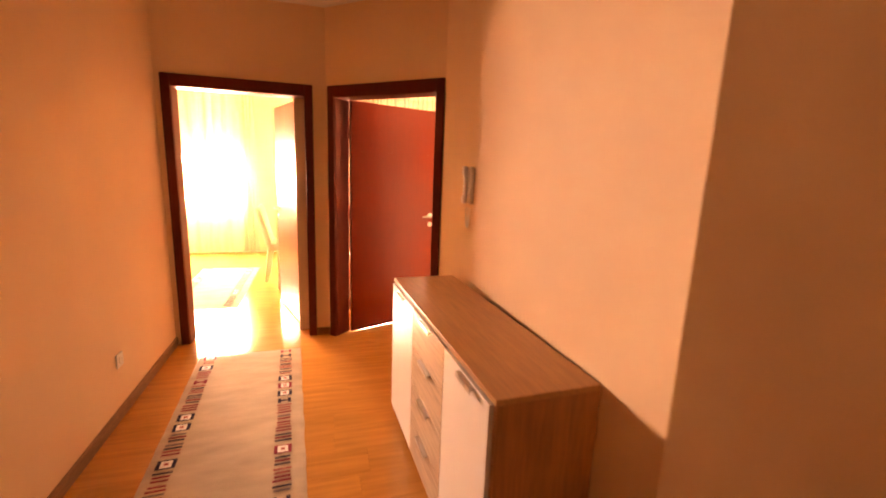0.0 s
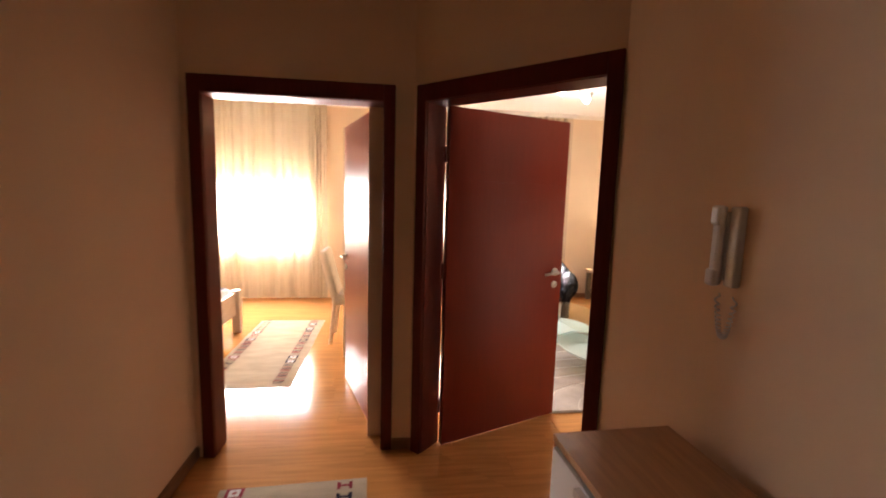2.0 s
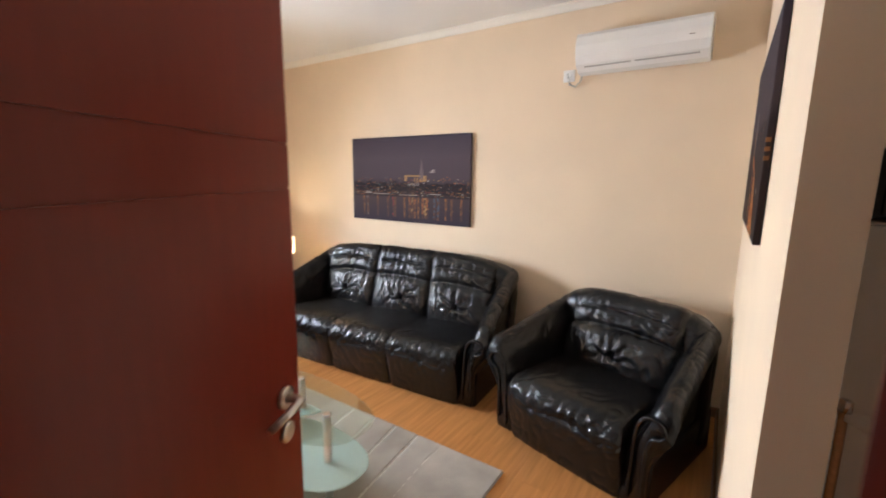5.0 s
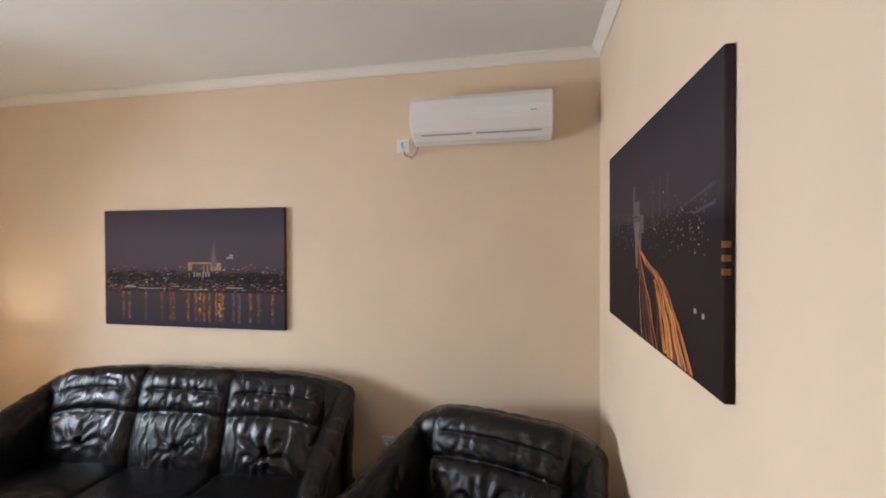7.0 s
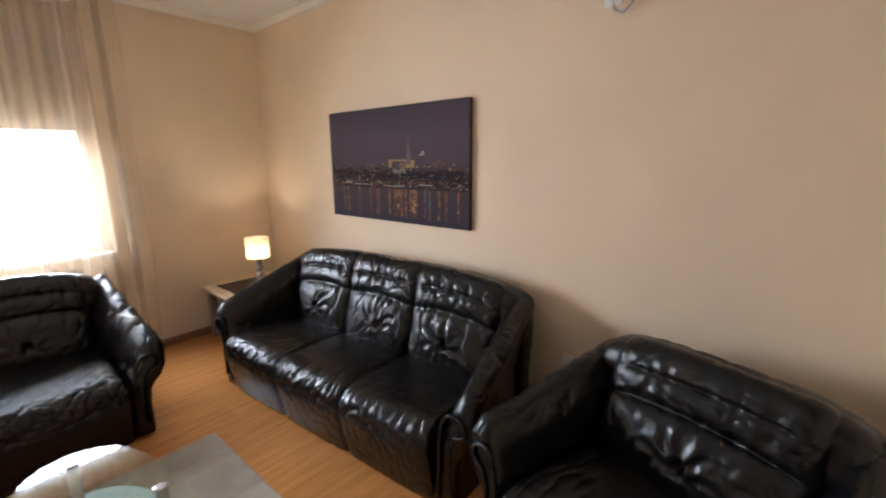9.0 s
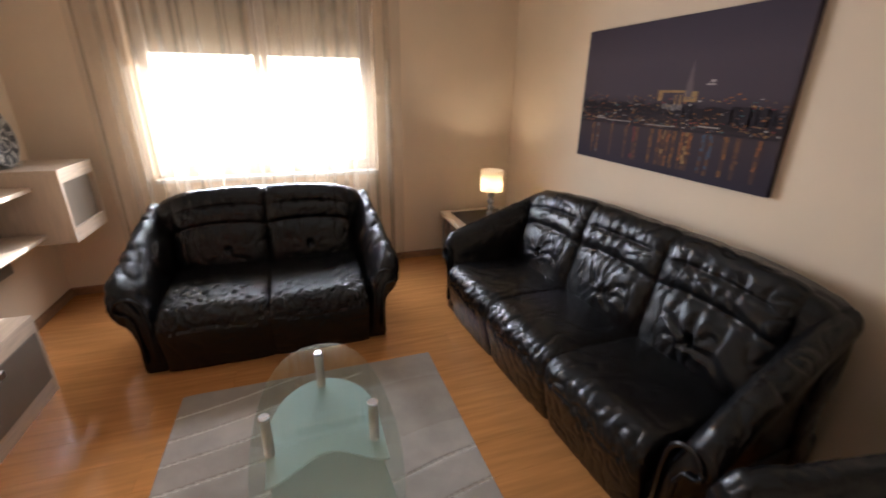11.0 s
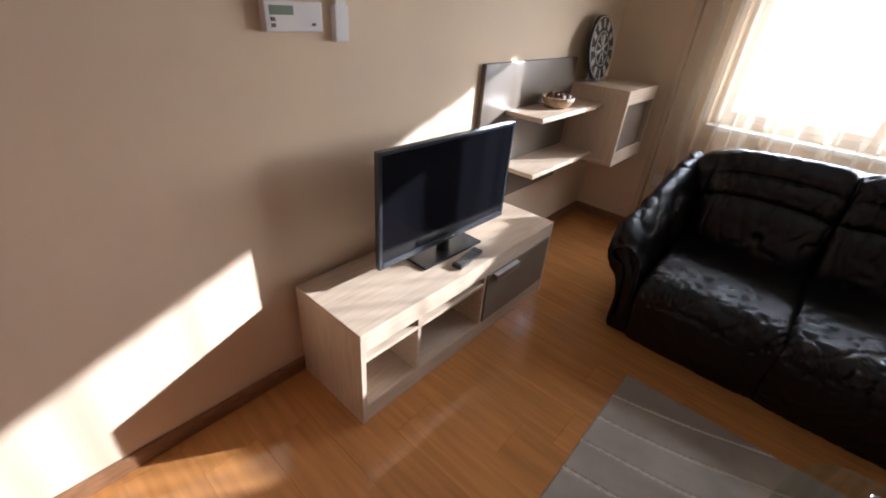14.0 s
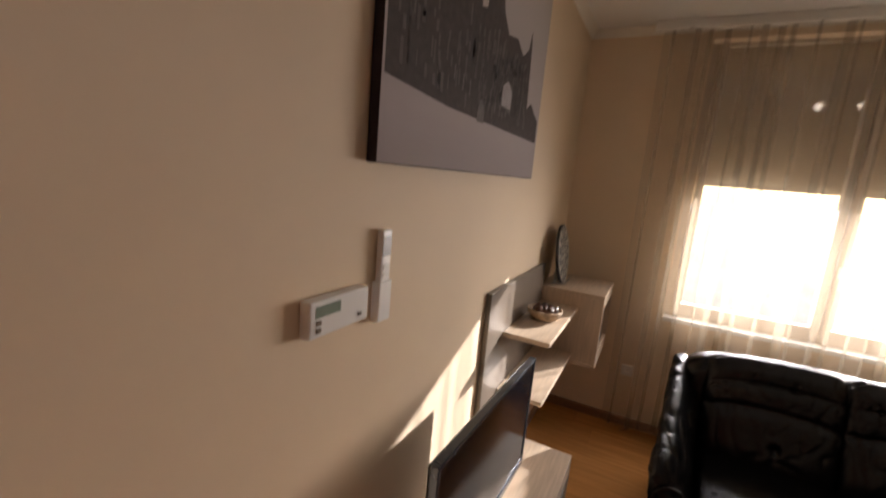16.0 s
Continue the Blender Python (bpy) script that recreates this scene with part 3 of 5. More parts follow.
def arm(parent, x_in, side, depth, seed, hf, hb, creased, lean):
    """A slim arm with a rolled top that climbs into the back, lofted from front to back."""
    bm = bmesh.new()
    rings = []
    steps = 90
    y0 = 0.035
    for i in range(steps + 1):
        v = i / steps
        y = y0 + (depth - 0.10 - y0) * v
        nose = max(0.0, 1 - v / 0.07)
        h = hf + (hb - hf) * v ** 0.92 - 0.045 * nose ** 2
        sh = (0.062 - 0.026 * lean) * (1 - v) ** 1.2 - 0.03 * v
        lo = 0.02
        o = 0.056 * lean
        prof = [(0.0, lo), (0.0, 0.28 + 0.07 * lean), (0.014 + 0.25 * o, h - 0.15), (0.034 + 0.7 * o, h - 0.07), (0.060 + 1.0 * o, h - 0.016), (0.098 + 0.85 * o, h), (0.138 + 0.62 * o, h - 0.012), (0.163 + 0.42 * o, h - 0.050), (0.162 + 0.38 * o, h - 0.10), (0.138 + 0.25 * o, h - 0.16), (0.112, 0.28), (0.105, lo)]
        ring = []
        for p in smooth_loop(prof, 7):
            px = (p.x - 0.07) * (1 - 0.06 * nose) + 0.07 + sh * min(1.0, max(0.0, (p.y - 0.20) / 0.22))
            pz = p.y
            co = Vector((x_in + side * px, y, max(lo, pz)))
            out = Vector((side * (px - 0.07), 0, pz - h * 0.6)).normalized()
            k = wrinkle(co, 0.006, seed, 8.0, (1, 1.2, 0.8))
            if pz > 0.36:
                g = Vector((co.x * 4 + seed, co.y * 5.5 + co.z * 3, co.z * 6 - co.y * 3))
                k -= creased * max(0.0, 1 - 3.4 * abs(noise.noise(g))) ** 1.6
                k -= creased * 0.7 * max(0.0, 1 - 4 * abs(noise.noise(g * 1.9 + Vector((4, 2, 9))))) ** 1.6
            ring.append(bm.verts.new(co + out * k))
        rings.append(ring)
    k = len(rings[0])
    for r0, r1 in zip(rings, rings[1:]):
        for i in range(k):
            bm.faces.new((r0[i], r0[(i + 1) % k], r1[(i + 1) % k], r1[i]))
    bm.faces.new(rings[0][::-1])
    bm.faces.new(rings[-1])
    mesh_ob("armrest", bm, M_leather, parent, True)
    # scrolled piping on the front of the arm
    top = hf - 0.055
    scroll = [(0.022, 0.06), (0.026, 0.22), (0.030, 0.34), (0.036, top - 0.10), (0.050, top - 0.045), (0.085, top - 0.012), (0.135, top - 0.018), (0.165, top - 0.055), (0.152, top - 0.095), (0.110, top - 0.110), (0.092, top - 0.15), (0.085, 0.33), (0.080, 0.20), (0.076, 0.06)]
    pts = smooth_loop(scroll, 4)[:-4]
    tube("piping", [(x_in + side * (p.x + 0.016), y0 - 0.006, p.y) for p in pts], 0.010, M_leather, parent, 8)


def seating(kind, n, m, label, category, hb=0.87, depth=0.88, sw=0.555, group="black leather suite"):
    root = empty(kind, m, label, category, group)
    wi = n * sw
    bent = (wi / 2 + 0.13, {1: 0.085, 2: 0.095, 3: 0.085}[n])
    box("base", -wi / 2 - 0.12, wi / 2 + 0.12, 0.06, depth - 0.03, 0.0, 0.26, M_leather, root, 0.02)
    back_shell(root, wi, hb, depth, 7.7 + n, bent)
    for i in range(n):
        x, sd = -wi / 2 + sw * (i + 0.5), 3.1 * i + n
        seat_pad(root, x, sw + 0.004, depth, sd, 0.010 if n == 2 else 0.0)
        back_panel(root, x, sw + 0.004, hb + 0.004, depth - 0.005, sd + 2, bent, 0.35 if n == 2 else 1.0)
    for side, seed in ((1, 1.0 + n), (-1, 4.0 + n)):
        arm(root, side * wi / 2, side, depth, seed, 0.555, hb - 0.075, 0.013 if n == 2 else 0.006, 1.0 if n == 2 else 0.3)
    return root


seating("sofa", 3, pose(2.965, 5.39, 0, 0, 0, -86.2), "shiny black tufted leather three-seat sofa standing before the wall", "sofa", hb=0.915, depth=0.86, sw=0.572)
seating("armchair", 1, pose(2.83, 3.78, 0, 0, 0, -106.5), "shiny black tufted leather armchair standing in the corner", "armchair", hb=0.83, depth=0.86, sw=0.69)
seating("loveseat", 2, pose(1.735, 6.065, 0), "shiny black tufted leather two-seat sofa before the window", "sofa", hb=0.90, depth=0.92, sw=0.572)


# ---- television wall ----
def tv_stand():
    x0, x1, y0, y1, h, t = 0.232, 0.632, 4.817, 6.135, 0.452, 0.022
    root = empty("tv_stand", pose(0, 0, 0), "pale oak low television stand with open shelves and a taupe drawer", "tv stand")
    box("top", x0, x1, y0, y1, h - t, h, M_oak, root, 0.002)
    boxes("side", [(x0, x1, y0, y0 + t, 0, h - t), (x0, x1, y1 - t, y1, 0, h - t)], M_oak_v, root, 0.001)
    ya, yb = 5.105, 5.535
    box("fascia", x1 - 0.02, x1, y0 + t, y1 - t, h - 0.085, h - t, M_oak, root, 0.001)
    boxes("divider", [(x0 + 0.02, x1 - 0.004, ya, ya + 0.018, 0.085, h - t), (x0 + 0.02, x1 - 0.004, yb, yb + 0.018, 0.085, h - t)], M_oak, root, 0.001)
    box("bottom_shelf", x0 + 0.02, x1 - 0.004, y0 + t, y1 - t, 0.07, 0.085, M_oak, root, 0.001)
    box("shelf", x0 + 0.02, x1 - 0.003, y0 + t, ya, 0.312, 0.328, M_oak, root, 0.001)
    box("shelf", x0 + 0.02, x1 - 0.003, ya + 0.018, yb, 0.312, 0.328, M_oak, root, 0.001)
    box("back", x0, x0 + 0.008, y0 + t, y1 - t, 0.02, h - t, M_taupe, root)
    box("plinth", x1 - 0.03, x1 - 0.004, y0 + t, y1 - t, 0, 0.07, M_oak, root, 0.001)
    box("drawer_front", x1 - 0.018, x1 + 0.002, yb + 0.02, y1 - t - 0.003, 0.088, h - 0.088, M_taupe, root, 0.002)
    boxes("handle", [(x1 + 0.002, x1 + 0.026, 5.60, 5.79, 0.350, 0.356), (x1 + 0.022, x1 + 0.026, 5.60, 5.79, 0.325, 0.350)], M_steel, root, 0.001)


tv_stand()


def television():
    root = empty("television", pose(0.455, 5.458, 0.452, 0, 0, -1.5), "flat black television with a grey frame on the stand", "television")
    w, z0, z1 = 0.398, 0.066, 0.541
    boxes("bezel", [(-0.022, 0.004, -w, -w + 0.016, z0, z1), (-0.022, 0.004, w - 0.016, w, z0, z1), (-0.022, 0.004, -w + 0.016, w - 0.016, z0, z0 + 0.03), (-0.022, 0.004, -w + 0.016, w - 0.016, z1 - 0.016, z1)], M_bezel, root, 0.003)
    box("screen", -0.012, 0.0, -w + 0.014, w - 0.014, z0 + 0.028, z1 - 0.014, M_screen, root)
    bm = bmesh.new()
    add_box(bm, -0.040, -0.008, -w + 0.02, w - 0.02, z0 + 0.015, z1 - 0.02, 0.008)
    add_box(bm, -0.062, -0.036, -0.25, 0.25, z0 + 0.05, z0 + 0.33, 0.01)
    mesh_ob("back_cover", bm, M_black, root)
    bm = bmesh.new()
    add_box(bm, -0.09, 0.05, -0.19, 0.19, 0.0, 0.012, 0.005)
    add_tube(bm, [(-0.03, 0, 0.008), (-0.03, 0, 0.10)], 0.03, 14)
    mesh_ob("foot", bm, M_black, root)
    box("badge", 0.004, 0.0055, -0.03, 0.03, z0 + 0.010, z0 + 0.018, M_chrome, root)


M_bezel = material("tv_bezel", (0.11, 0.12, 0.14), 0.22, metal=0.7, scale=5, vary=0.05, bump=0)
television()


def remote(m, length, width, thick, mat, keys, label):
    root = empty("remote_control", m, label, "remote")
    box("body", -width / 2, width / 2, -length / 2, length / 2, 0, thick, mat, root, 0.004)
    bm = bmesh.new()
    for r in range(keys):
        for c in range(3):
            x, y = (c - 1) * width * 0.28, -length * 0.38 + r * length * 0.7 / keys
            add_box(bm, x - 0.005, x + 0.005, y - 0.004, y + 0.004, thick, thick + 0.002)
    tagged(mesh_ob("keys", bm, M_taupe, root), kind="stuff")


remote(pose(0.562, 5.475, 0.452, 0, 0, 8), 0.19, 0.048, 0.018, M_black, 8, "black remote control lying on the television stand")


def wall_unit():
    root = empty("wall_shelf_unit", pose(0, 0, 0), "taupe wall panel with two pale oak shelves", "shelf")
    box("panel", 0.214, 0.238, 5.90, 6.828, 0.44, 1.200, M_taupe, root, 0.002)
    box("shelf", 0.238, 0.466, 6.112, 6.828, 0.943, 0.967, M_oak, root, 0.002)
    box("shelf", 0.238, 0.466, 6.112, 6.828, 0.646, 0.670, M_oak, root, 0.002)
    root = empty("wall_cabinet", pose(0, 0, 0), "pale oak hanging wall box with recessed taupe front", "cabinet")
    x0, x1, y0, y1, z0, z1, t = 0.214, 0.608, 6.83, 7.315, 0.60, 1.059, 0.024
    boxes("case", [(x0, x1, y0, y1, z1 - t, z1), (x0, x1, y0, y1, z0, z0 + t)], M_oak, root, 0.0015)
    boxes("side", [(x0, x1, y0, y0 + t, z0 + t, z1 - t), (x0, x1, y1 - t, y1, z0 + t, z1 - t)], M_oak_v, root, 0.0015)
    boxes("rail", [(x1 - 0.02, x1 - 0.001, y0 + t, y1 - t, z1 - 0.085, z1 - t), (x1 - 0.02, x1 - 0.001, y0 + t, y1 - t, z0 + t, z0 + 0.085)], M_oak, root, 0.001)
    box("front", x1 - 0.05, x1 - 0.03, y0 + t, y1 - t, z0 + t, z1 - t, M_taupe, root)


wall_unit()


def clock():
    """A round plate clock with bar numerals, leaning on the wall box."""
    root = empty("table_clock", pose(0.30, 6.99, 1.059 + 0.19, 0, -8, 2), "round black clock with pale numerals on a small stand", "clock")
    R = 0.187
    bm = bmesh.new()
    add_tube(bm, [(-0.012, 0, 0), (-0.010, 0, 0), (0.006, 0, 0), (0.008, 0, 0)], [R - 0.004, R, R, R - 0.004], 48)
    mesh_ob("plate", bm, M_black, root)
    bm = bmesh.new()
    for k in range(12):
        a = k * math.tau / 12
        for off in ((-0.012, 0.0, 0.012) if k % 3 else (-0.006, 0.006)):
            mm = pose(0, 0, 0, math.degrees(a)) @ pose(0.009, off, R * 0.76)
            add_box(bm, -0.001, 0.001, -0.003, 0.003, -0.025, 0.025, m=mm)
    add_tube(bm, [(0.009, R * 0.52 * math.cos(k * math.tau / 32), R * 0.52 * math.sin(k * math.tau / 32)) for k in range(33)], 0.0025, 6)
    add_tube(bm, [(0.009, R * 0.95 * math.cos(k * math.tau / 40), R * 0.95 * math.sin(k * math.tau / 40)) for k in range(41)], 0.0025, 6)
    for k in range(8):
        mm = pose(0, 0, 0, 22.5 + 45 * k) @ pose(0.009, 0, R * 0.28)
        add_box(bm, -0.001, 0.001, -0.004, 0.004, -0.03, 0.03, m=mm)
    tagged(mesh_ob("numerals", bm, M_cream, root), kind="stuff")
    bm = bmesh.new()
    add_box(bm, 0.011, 0.013, -0.005, 0.005, -0.01, 0.085)
    add_box(bm, 0.013, 0.015, -0.004, 0.004, -0.01, 0.12, m=pose(0, 0, 0, 100))
    mesh_ob("clock_pointers", bm, M_cream, root)
    bm = bmesh.new()
    for y in (-0.05, 0.05):
        add_tube(bm, [(-0.07, y, -0.182), (0.025, y, -0.186), (0.030, y, -0.165)], 0.005, 8)
        add_tube(bm, [(-0.05, y, -0.184), (-0.02, y, -0.02)], 0.005, 8)
    add_tube(bm, [(-0.05, -0.05, -0.184), (-0.05, 0.05, -0.184)], 0.005, 8)
    mesh_ob("stand", bm, M_steel, root)


M_cream = material("cream_paint", (0.70, 0.66, 0.58), 0.6, scale=6, vary=0.04, bump=0)
clock()


def lathe(name, prof, mat, parent, seg=28, m=None):
    bm = bmesh.new()
    rings = []
    for r, z in prof:
        rings.append([bm.verts.new((m or Matrix()) @ Vector((r * math.cos(k * math.tau / seg), r * math.sin(k * math.tau / seg), z))) for k in range(seg)])
    for a, b in zip(rings, rings[1:]):
        for k in range(seg):
            bm.faces.new((a[k], a[(k + 1) % seg], b[(k + 1) % seg], b[k]))
    if prof[0][0] > 0.001:
        bm.faces.new(rings[0][::-1])
    if prof[-1][0] > 0.001:
        bm.faces.new(rings[-1])
    return mesh_ob(name, bm, mat, parent, True)


M_wicker = material("wicker", (0.55, 0.40, 0.26), 0.7, scale=40, vary=0.25, bump=0.5, bump_scale=90)
M_fruit = material("dried_fruit", (0.16, 0.07, 0.035), 0.5, scale=20, vary=0.4, bump=0.3, bump_scale=60)
bowl = empty("bowl", pose(0.35, 6.45, 0.967), "small woven bowl with brown decorations on the shelf", "bowl")
lathe("body", [(0.050, 0.0), (0.072, 0.012), (0.090, 0.040), (0.094, 0.058), (0.088, 0.060), (0.080, 0.035), (0.055, 0.012), (0.001, 0.010)], M_wicker, bowl)
random.seed(4)
for k in range(9):
    a, rr = k * 2.4, 0.018 * math.sqrt(k)
    bm = bmesh.new()
    bmesh.ops.create_icosphere(bm, subdivisions=2, radius=0.020 + 0.010 * random.random())
    for v in bm.verts:
        v.co *= 1 + 0.25 * noise.noise(v.co * 60 + Vector((k, 0, 0)))
        v.co += Vector((rr * math.cos(a), rr * math.sin(a), 0.048 + 0.012 * random.random()))
    mesh_ob("decoration", bm, M_fruit, bowl, True)

# wall thermostat and remote holder
root = empty("thermostat", pose(W_TV + 0.001, 4.938, 1.376, 0, 0, 0), "white wall thermostat with a small green display", "thermostat")
box("body", 0, 0.030, -0.110, 0.078, -0.040, 0.040, M_plastic, root, 0.004)
box("display", 0.0302, 0.031, -0.095, -0.020, 0.004, 0.028, material("lcd", (0.20, 0.25, 0.19), 0.3, scale=9, vary=0.1, bump=0), root)
boxes("button", [(0.030, 0.034, -0.093, -0.080, -0.012, -0.002), (0.030, 0.034, -0.093, -0.080, -0.028, -0.018), (0.030, 0.033, 0.04, 0.052, -0.024, -0.016)], M_taupe, root, 0.001)
root = empty("air_conditioner_remote", pose(W_TV + 0.001, 5.092, 1.422, 0, 0, 0), "white slim remote control in a white wall holder", "remote")
box("holder", 0, 0.026, -0.026, 0.026, -0.115, -0.01, M_plastic, root, 0.003)
box("body", 0.004, 0.022, -0.020, 0.020, -0.105, 0.120, M_plastic, root, 0.004)
box("display", 0.0222, 0.023, -0.017, 0.017, 0.055, 0.105, M_taupe, root)
boxes("button", [(0.022, 0.024, -0.012, 0.012, 0.02, 0.032), (0.022, 0.024, -0.012, 0.012, 0.0, 0.01)], M_white, root)


# ---- canvas prints ----
def flat(name, col, rough=0.55):
    return material(name, col, 0.75, scale=40, vary=0.10, bump=0.08, bump_scale=500, spec=0.12)


def canvas(m, w, h, mat, label, side=None, deep=0.028):
    """Stretched canvas, picture on the local -y face, centred."""
    root = empty("canvas_print", m, label, "painting")
    box("canvas", -w / 2, w / 2, 0.0, deep, -h / 2, h / 2, side or mat, root, 0.003)
    box("picture", -w / 2 + 0.002, w / 2 - 0.002, -0.0004, 0.004, -h / 2 + 0.002, h / 2 - 0.002, mat, root)
    return root


def quads(name, items, mat, root, y=-0.0015):
    bm = bmesh.new()
    for pts in items:
        bm.faces.new([bm.verts.new((x, y, z)) for x, z in pts])
    tagged(mesh_ob(name, bm, mat, root), kind="stuff")


def rect(x, z, w, h):
    return [(x - w / 2, z - h / 2), (x + w / 2, z - h / 2), (x + w / 2, z + h / 2), (x - w / 2, z + h / 2)]


def gradient_print(name, stops):
    """Canvas colour by height, with a painterly grain."""
    m = material(name, (0.1, 0.1, 0.1), 0.75, bump=0.08, bump_scale=500, spec=0.12)
    nt = m.node_tree
    b = nt.nodes["Principled BSDF"]
    tc = nt.nodes.new("ShaderNodeTexCoord")
    sep = nt.nodes.new("ShaderNodeSeparateXYZ")
    nt.links.new(tc.outputs["Generated"], sep.inputs[0])
    ns = nt.nodes.new("ShaderNodeTexNoise")
    ns.inputs["Scale"].default_value, ns.inputs["Detail"].default_value = 9, 5
    mp = nt.nodes.new("ShaderNodeMapping")
    mp.inputs["Scale"].default_value = (1, 1, 2.5)
    nt.links.new(tc.outputs["Generated"], mp.inputs[0])
    nt.links.new(mp.outputs[0], ns.inputs["Vector"])
    add = nt.nodes.new("ShaderNodeMath")
    add.operation = "MULTIPLY_ADD"
    add.inputs[1].default_value, add.inputs[2].default_value = 0.05, -0.025
    nt.links.new(ns.outputs[0], add.inputs[0])
    s = nt.nodes.new("ShaderNodeMath")
    nt.links.new(add.outputs[0], s.inputs[0])
    nt.links.new(sep.outputs[2], s.inputs[1])
    ramp = nt.nodes.new("ShaderNodeValToRGB")
    els = ramp.color_ramp.elements
    while len(els) < len(stops):
        els.new(0.5)
    for e, (p, c) in zip(els, stops):
        e.position, e.color = p, (*c, 1)
    nt.links.new(s.outputs[0], ramp.inputs[0])
    nt.links.new(ramp.outputs[0], b.inputs["Base Color"])
    return m


P_orange, P_gold, P_white = flat("print_orange", (0.30, 0.12, 0.05)), flat("print_gold", (0.34, 0.21, 0.09)), flat("print_white", (0.37, 0.33, 0.30))
P_red, P_blue, P_dark, P_teal = flat("print_red", (0.20, 0.05, 0.05)), flat("print_blue", (0.07, 0.10, 0.15)), flat("print_dark", (0.034, 0.026, 0.030)), flat("print_teal", (0.07, 0.13, 0.13))
P_haze = flat("print_dim", (0.15, 0.12, 0.12))
P_ember = flat("print_ember", (0.085, 0.050, 0.045))
P_brown, P_amber = flat("print_brown", (0.15, 0.075, 0.045)), flat("print_amber", (0.24, 0.11, 0.04))

# night skyline over a river
night = gradient_print("night_river", [(0.0, (0.034, 0.028, 0.042)), (0.28, (0.060, 0.044, 0.050)), (0.34, (0.030, 0.022, 0.024)), (0.42, (0.045, 0.034, 0.038)), (0.52, (0.075, 0.057, 0.068)), (0.75, (0.080, 0.062, 0.076)), (1.0, (0.058, 0.046, 0.062))])
w, h = 1.365, 0.781
root = canvas(pose(W_E - 0.031, 5.632, 1.505, 0, 0, -90), w, h, night, "dark canvas print of a night skyline with river reflections")
random.seed(11)
sk = []
x = -w / 2 + 0.02
while x < w / 2 - 0.05:
    bw = random.uniform(0.03, 0.08)
    sk.append(rect(x + bw / 2, -0.075 + random.uniform(0.0, 0.02), bw, random.uniform(0.05, 0.09)))
    x += bw * 0.8
quads("skyline", sk, P_dark, root, -0.0005)
quads("tower", [rect(0.175, 0.045, 0.040, 0.07), rect(0.175, 0.095, 0.026, 0.04), [(0.164, 0.115), (0.186, 0.115), (0.176, 0.185)]], P_haze, root)
quads("temple", [rect(0.075, 0.035, 0.19, 0.012), rect(-0.005, 0.01, 0.03, 0.045), rect(0.19, 0.012, 0.08, 0.05), rect(0.10, -0.005, 0.010, 0.05), rect(0.13, -0.005, 0.010, 0.05)], P_gold, root, -0.001)
quads("columns", [rect(0.030 + 0.022 * k, -0.04, 0.008, 0.028) for k in range(6)] + [rect(0.305, 0.085, 0.026, 0.012), rect(0.295, 0.07, 0.05, 0.008)], P_white, root, -0.002)
lights = {P_orange: [], P_gold: [], P_white: [], P_red: [], P_teal: [], P_amber: [], P_haze: [], P_brown: []}
pal = [P_orange, P_gold, P_amber, P_amber, P_orange, P_red, P_teal, P_white, P_haze, P_haze, P_brown, P_brown, P_brown]
for k in range(420):
    x = random.uniform(-w / 2 + 0.015, w / 2 - 0.015)
    z = random.choice((-0.135, -0.125, -0.10, -0.115, -0.07, -0.03, 0.0)) + random.gauss(0, 0.012)
    lights[random.choice(pal)].append(rect(x, z, random.uniform(0.004, 0.020), random.uniform(0.003, 0.008)))
for mat, it in lights.items():
    quads("city_lights", it, mat, root, -0.0024)
quads("boats", [rect(-0.47, -0.128, 0.09, 0.006), rect(-0.47, -0.118, 0.05, 0.006), rect(-0.30, -0.135, 0.22, 0.004), rect(0.02, -0.140, 0.20, 0.004), rect(0.33, -0.125, 0.12, 0.006)], P_white, root, -0.0028)
quads("bank", [rect(0, -0.150, w - 0.03, 0.012)], P_dark, root, -0.0010)
streaks = {P_orange: [], P_gold: [], P_red: [], P_amber: [], P_brown: [], P_haze: [], P_blue: [], P_ember: []}
glow = [(-0.53, P_amber), (-0.48, P_haze), (-0.35, P_amber), (-0.22, P_brown), (-0.15, P_red), (-0.13, P_brown), (-0.02, P_amber), (0.04, P_orange), (0.07, P_gold), (0.10, P_orange), (0.14, P_amber), (0.19, P_orange), (0.22, P_gold), (0.24, P_orange), (0.32, P_blue), (0.36, P_blue), (0.44, P_amber), (0.50, P_brown), (0.60, P_orange)]
for cx, mat in glow:
    streaks[P_ember].append([(cx - 0.010, -0.350), (cx + 0.010, -0.350), (cx + 0.016, -0.158), (cx - 0.016, -0.158)])
    z = -0.160
    while z > -0.335:
        dash, fade = random.uniform(0.010, 0.030), 1 - (-0.160 - z) / 0.21
        if random.random() < 0.35 + 0.6 * fade:
            streaks[mat if random.random() < 0.25 + 0.7 * fade else P_brown].append(rect(cx + random.gauss(0, 0.003), z - dash / 2, random.uniform(0.008, 0.020), dash * 0.94))
        z -= dash
for mat, its in streaks.items():
    quads("reflection", its, mat, root, -0.0014 if mat == P_ember else -0.0018)

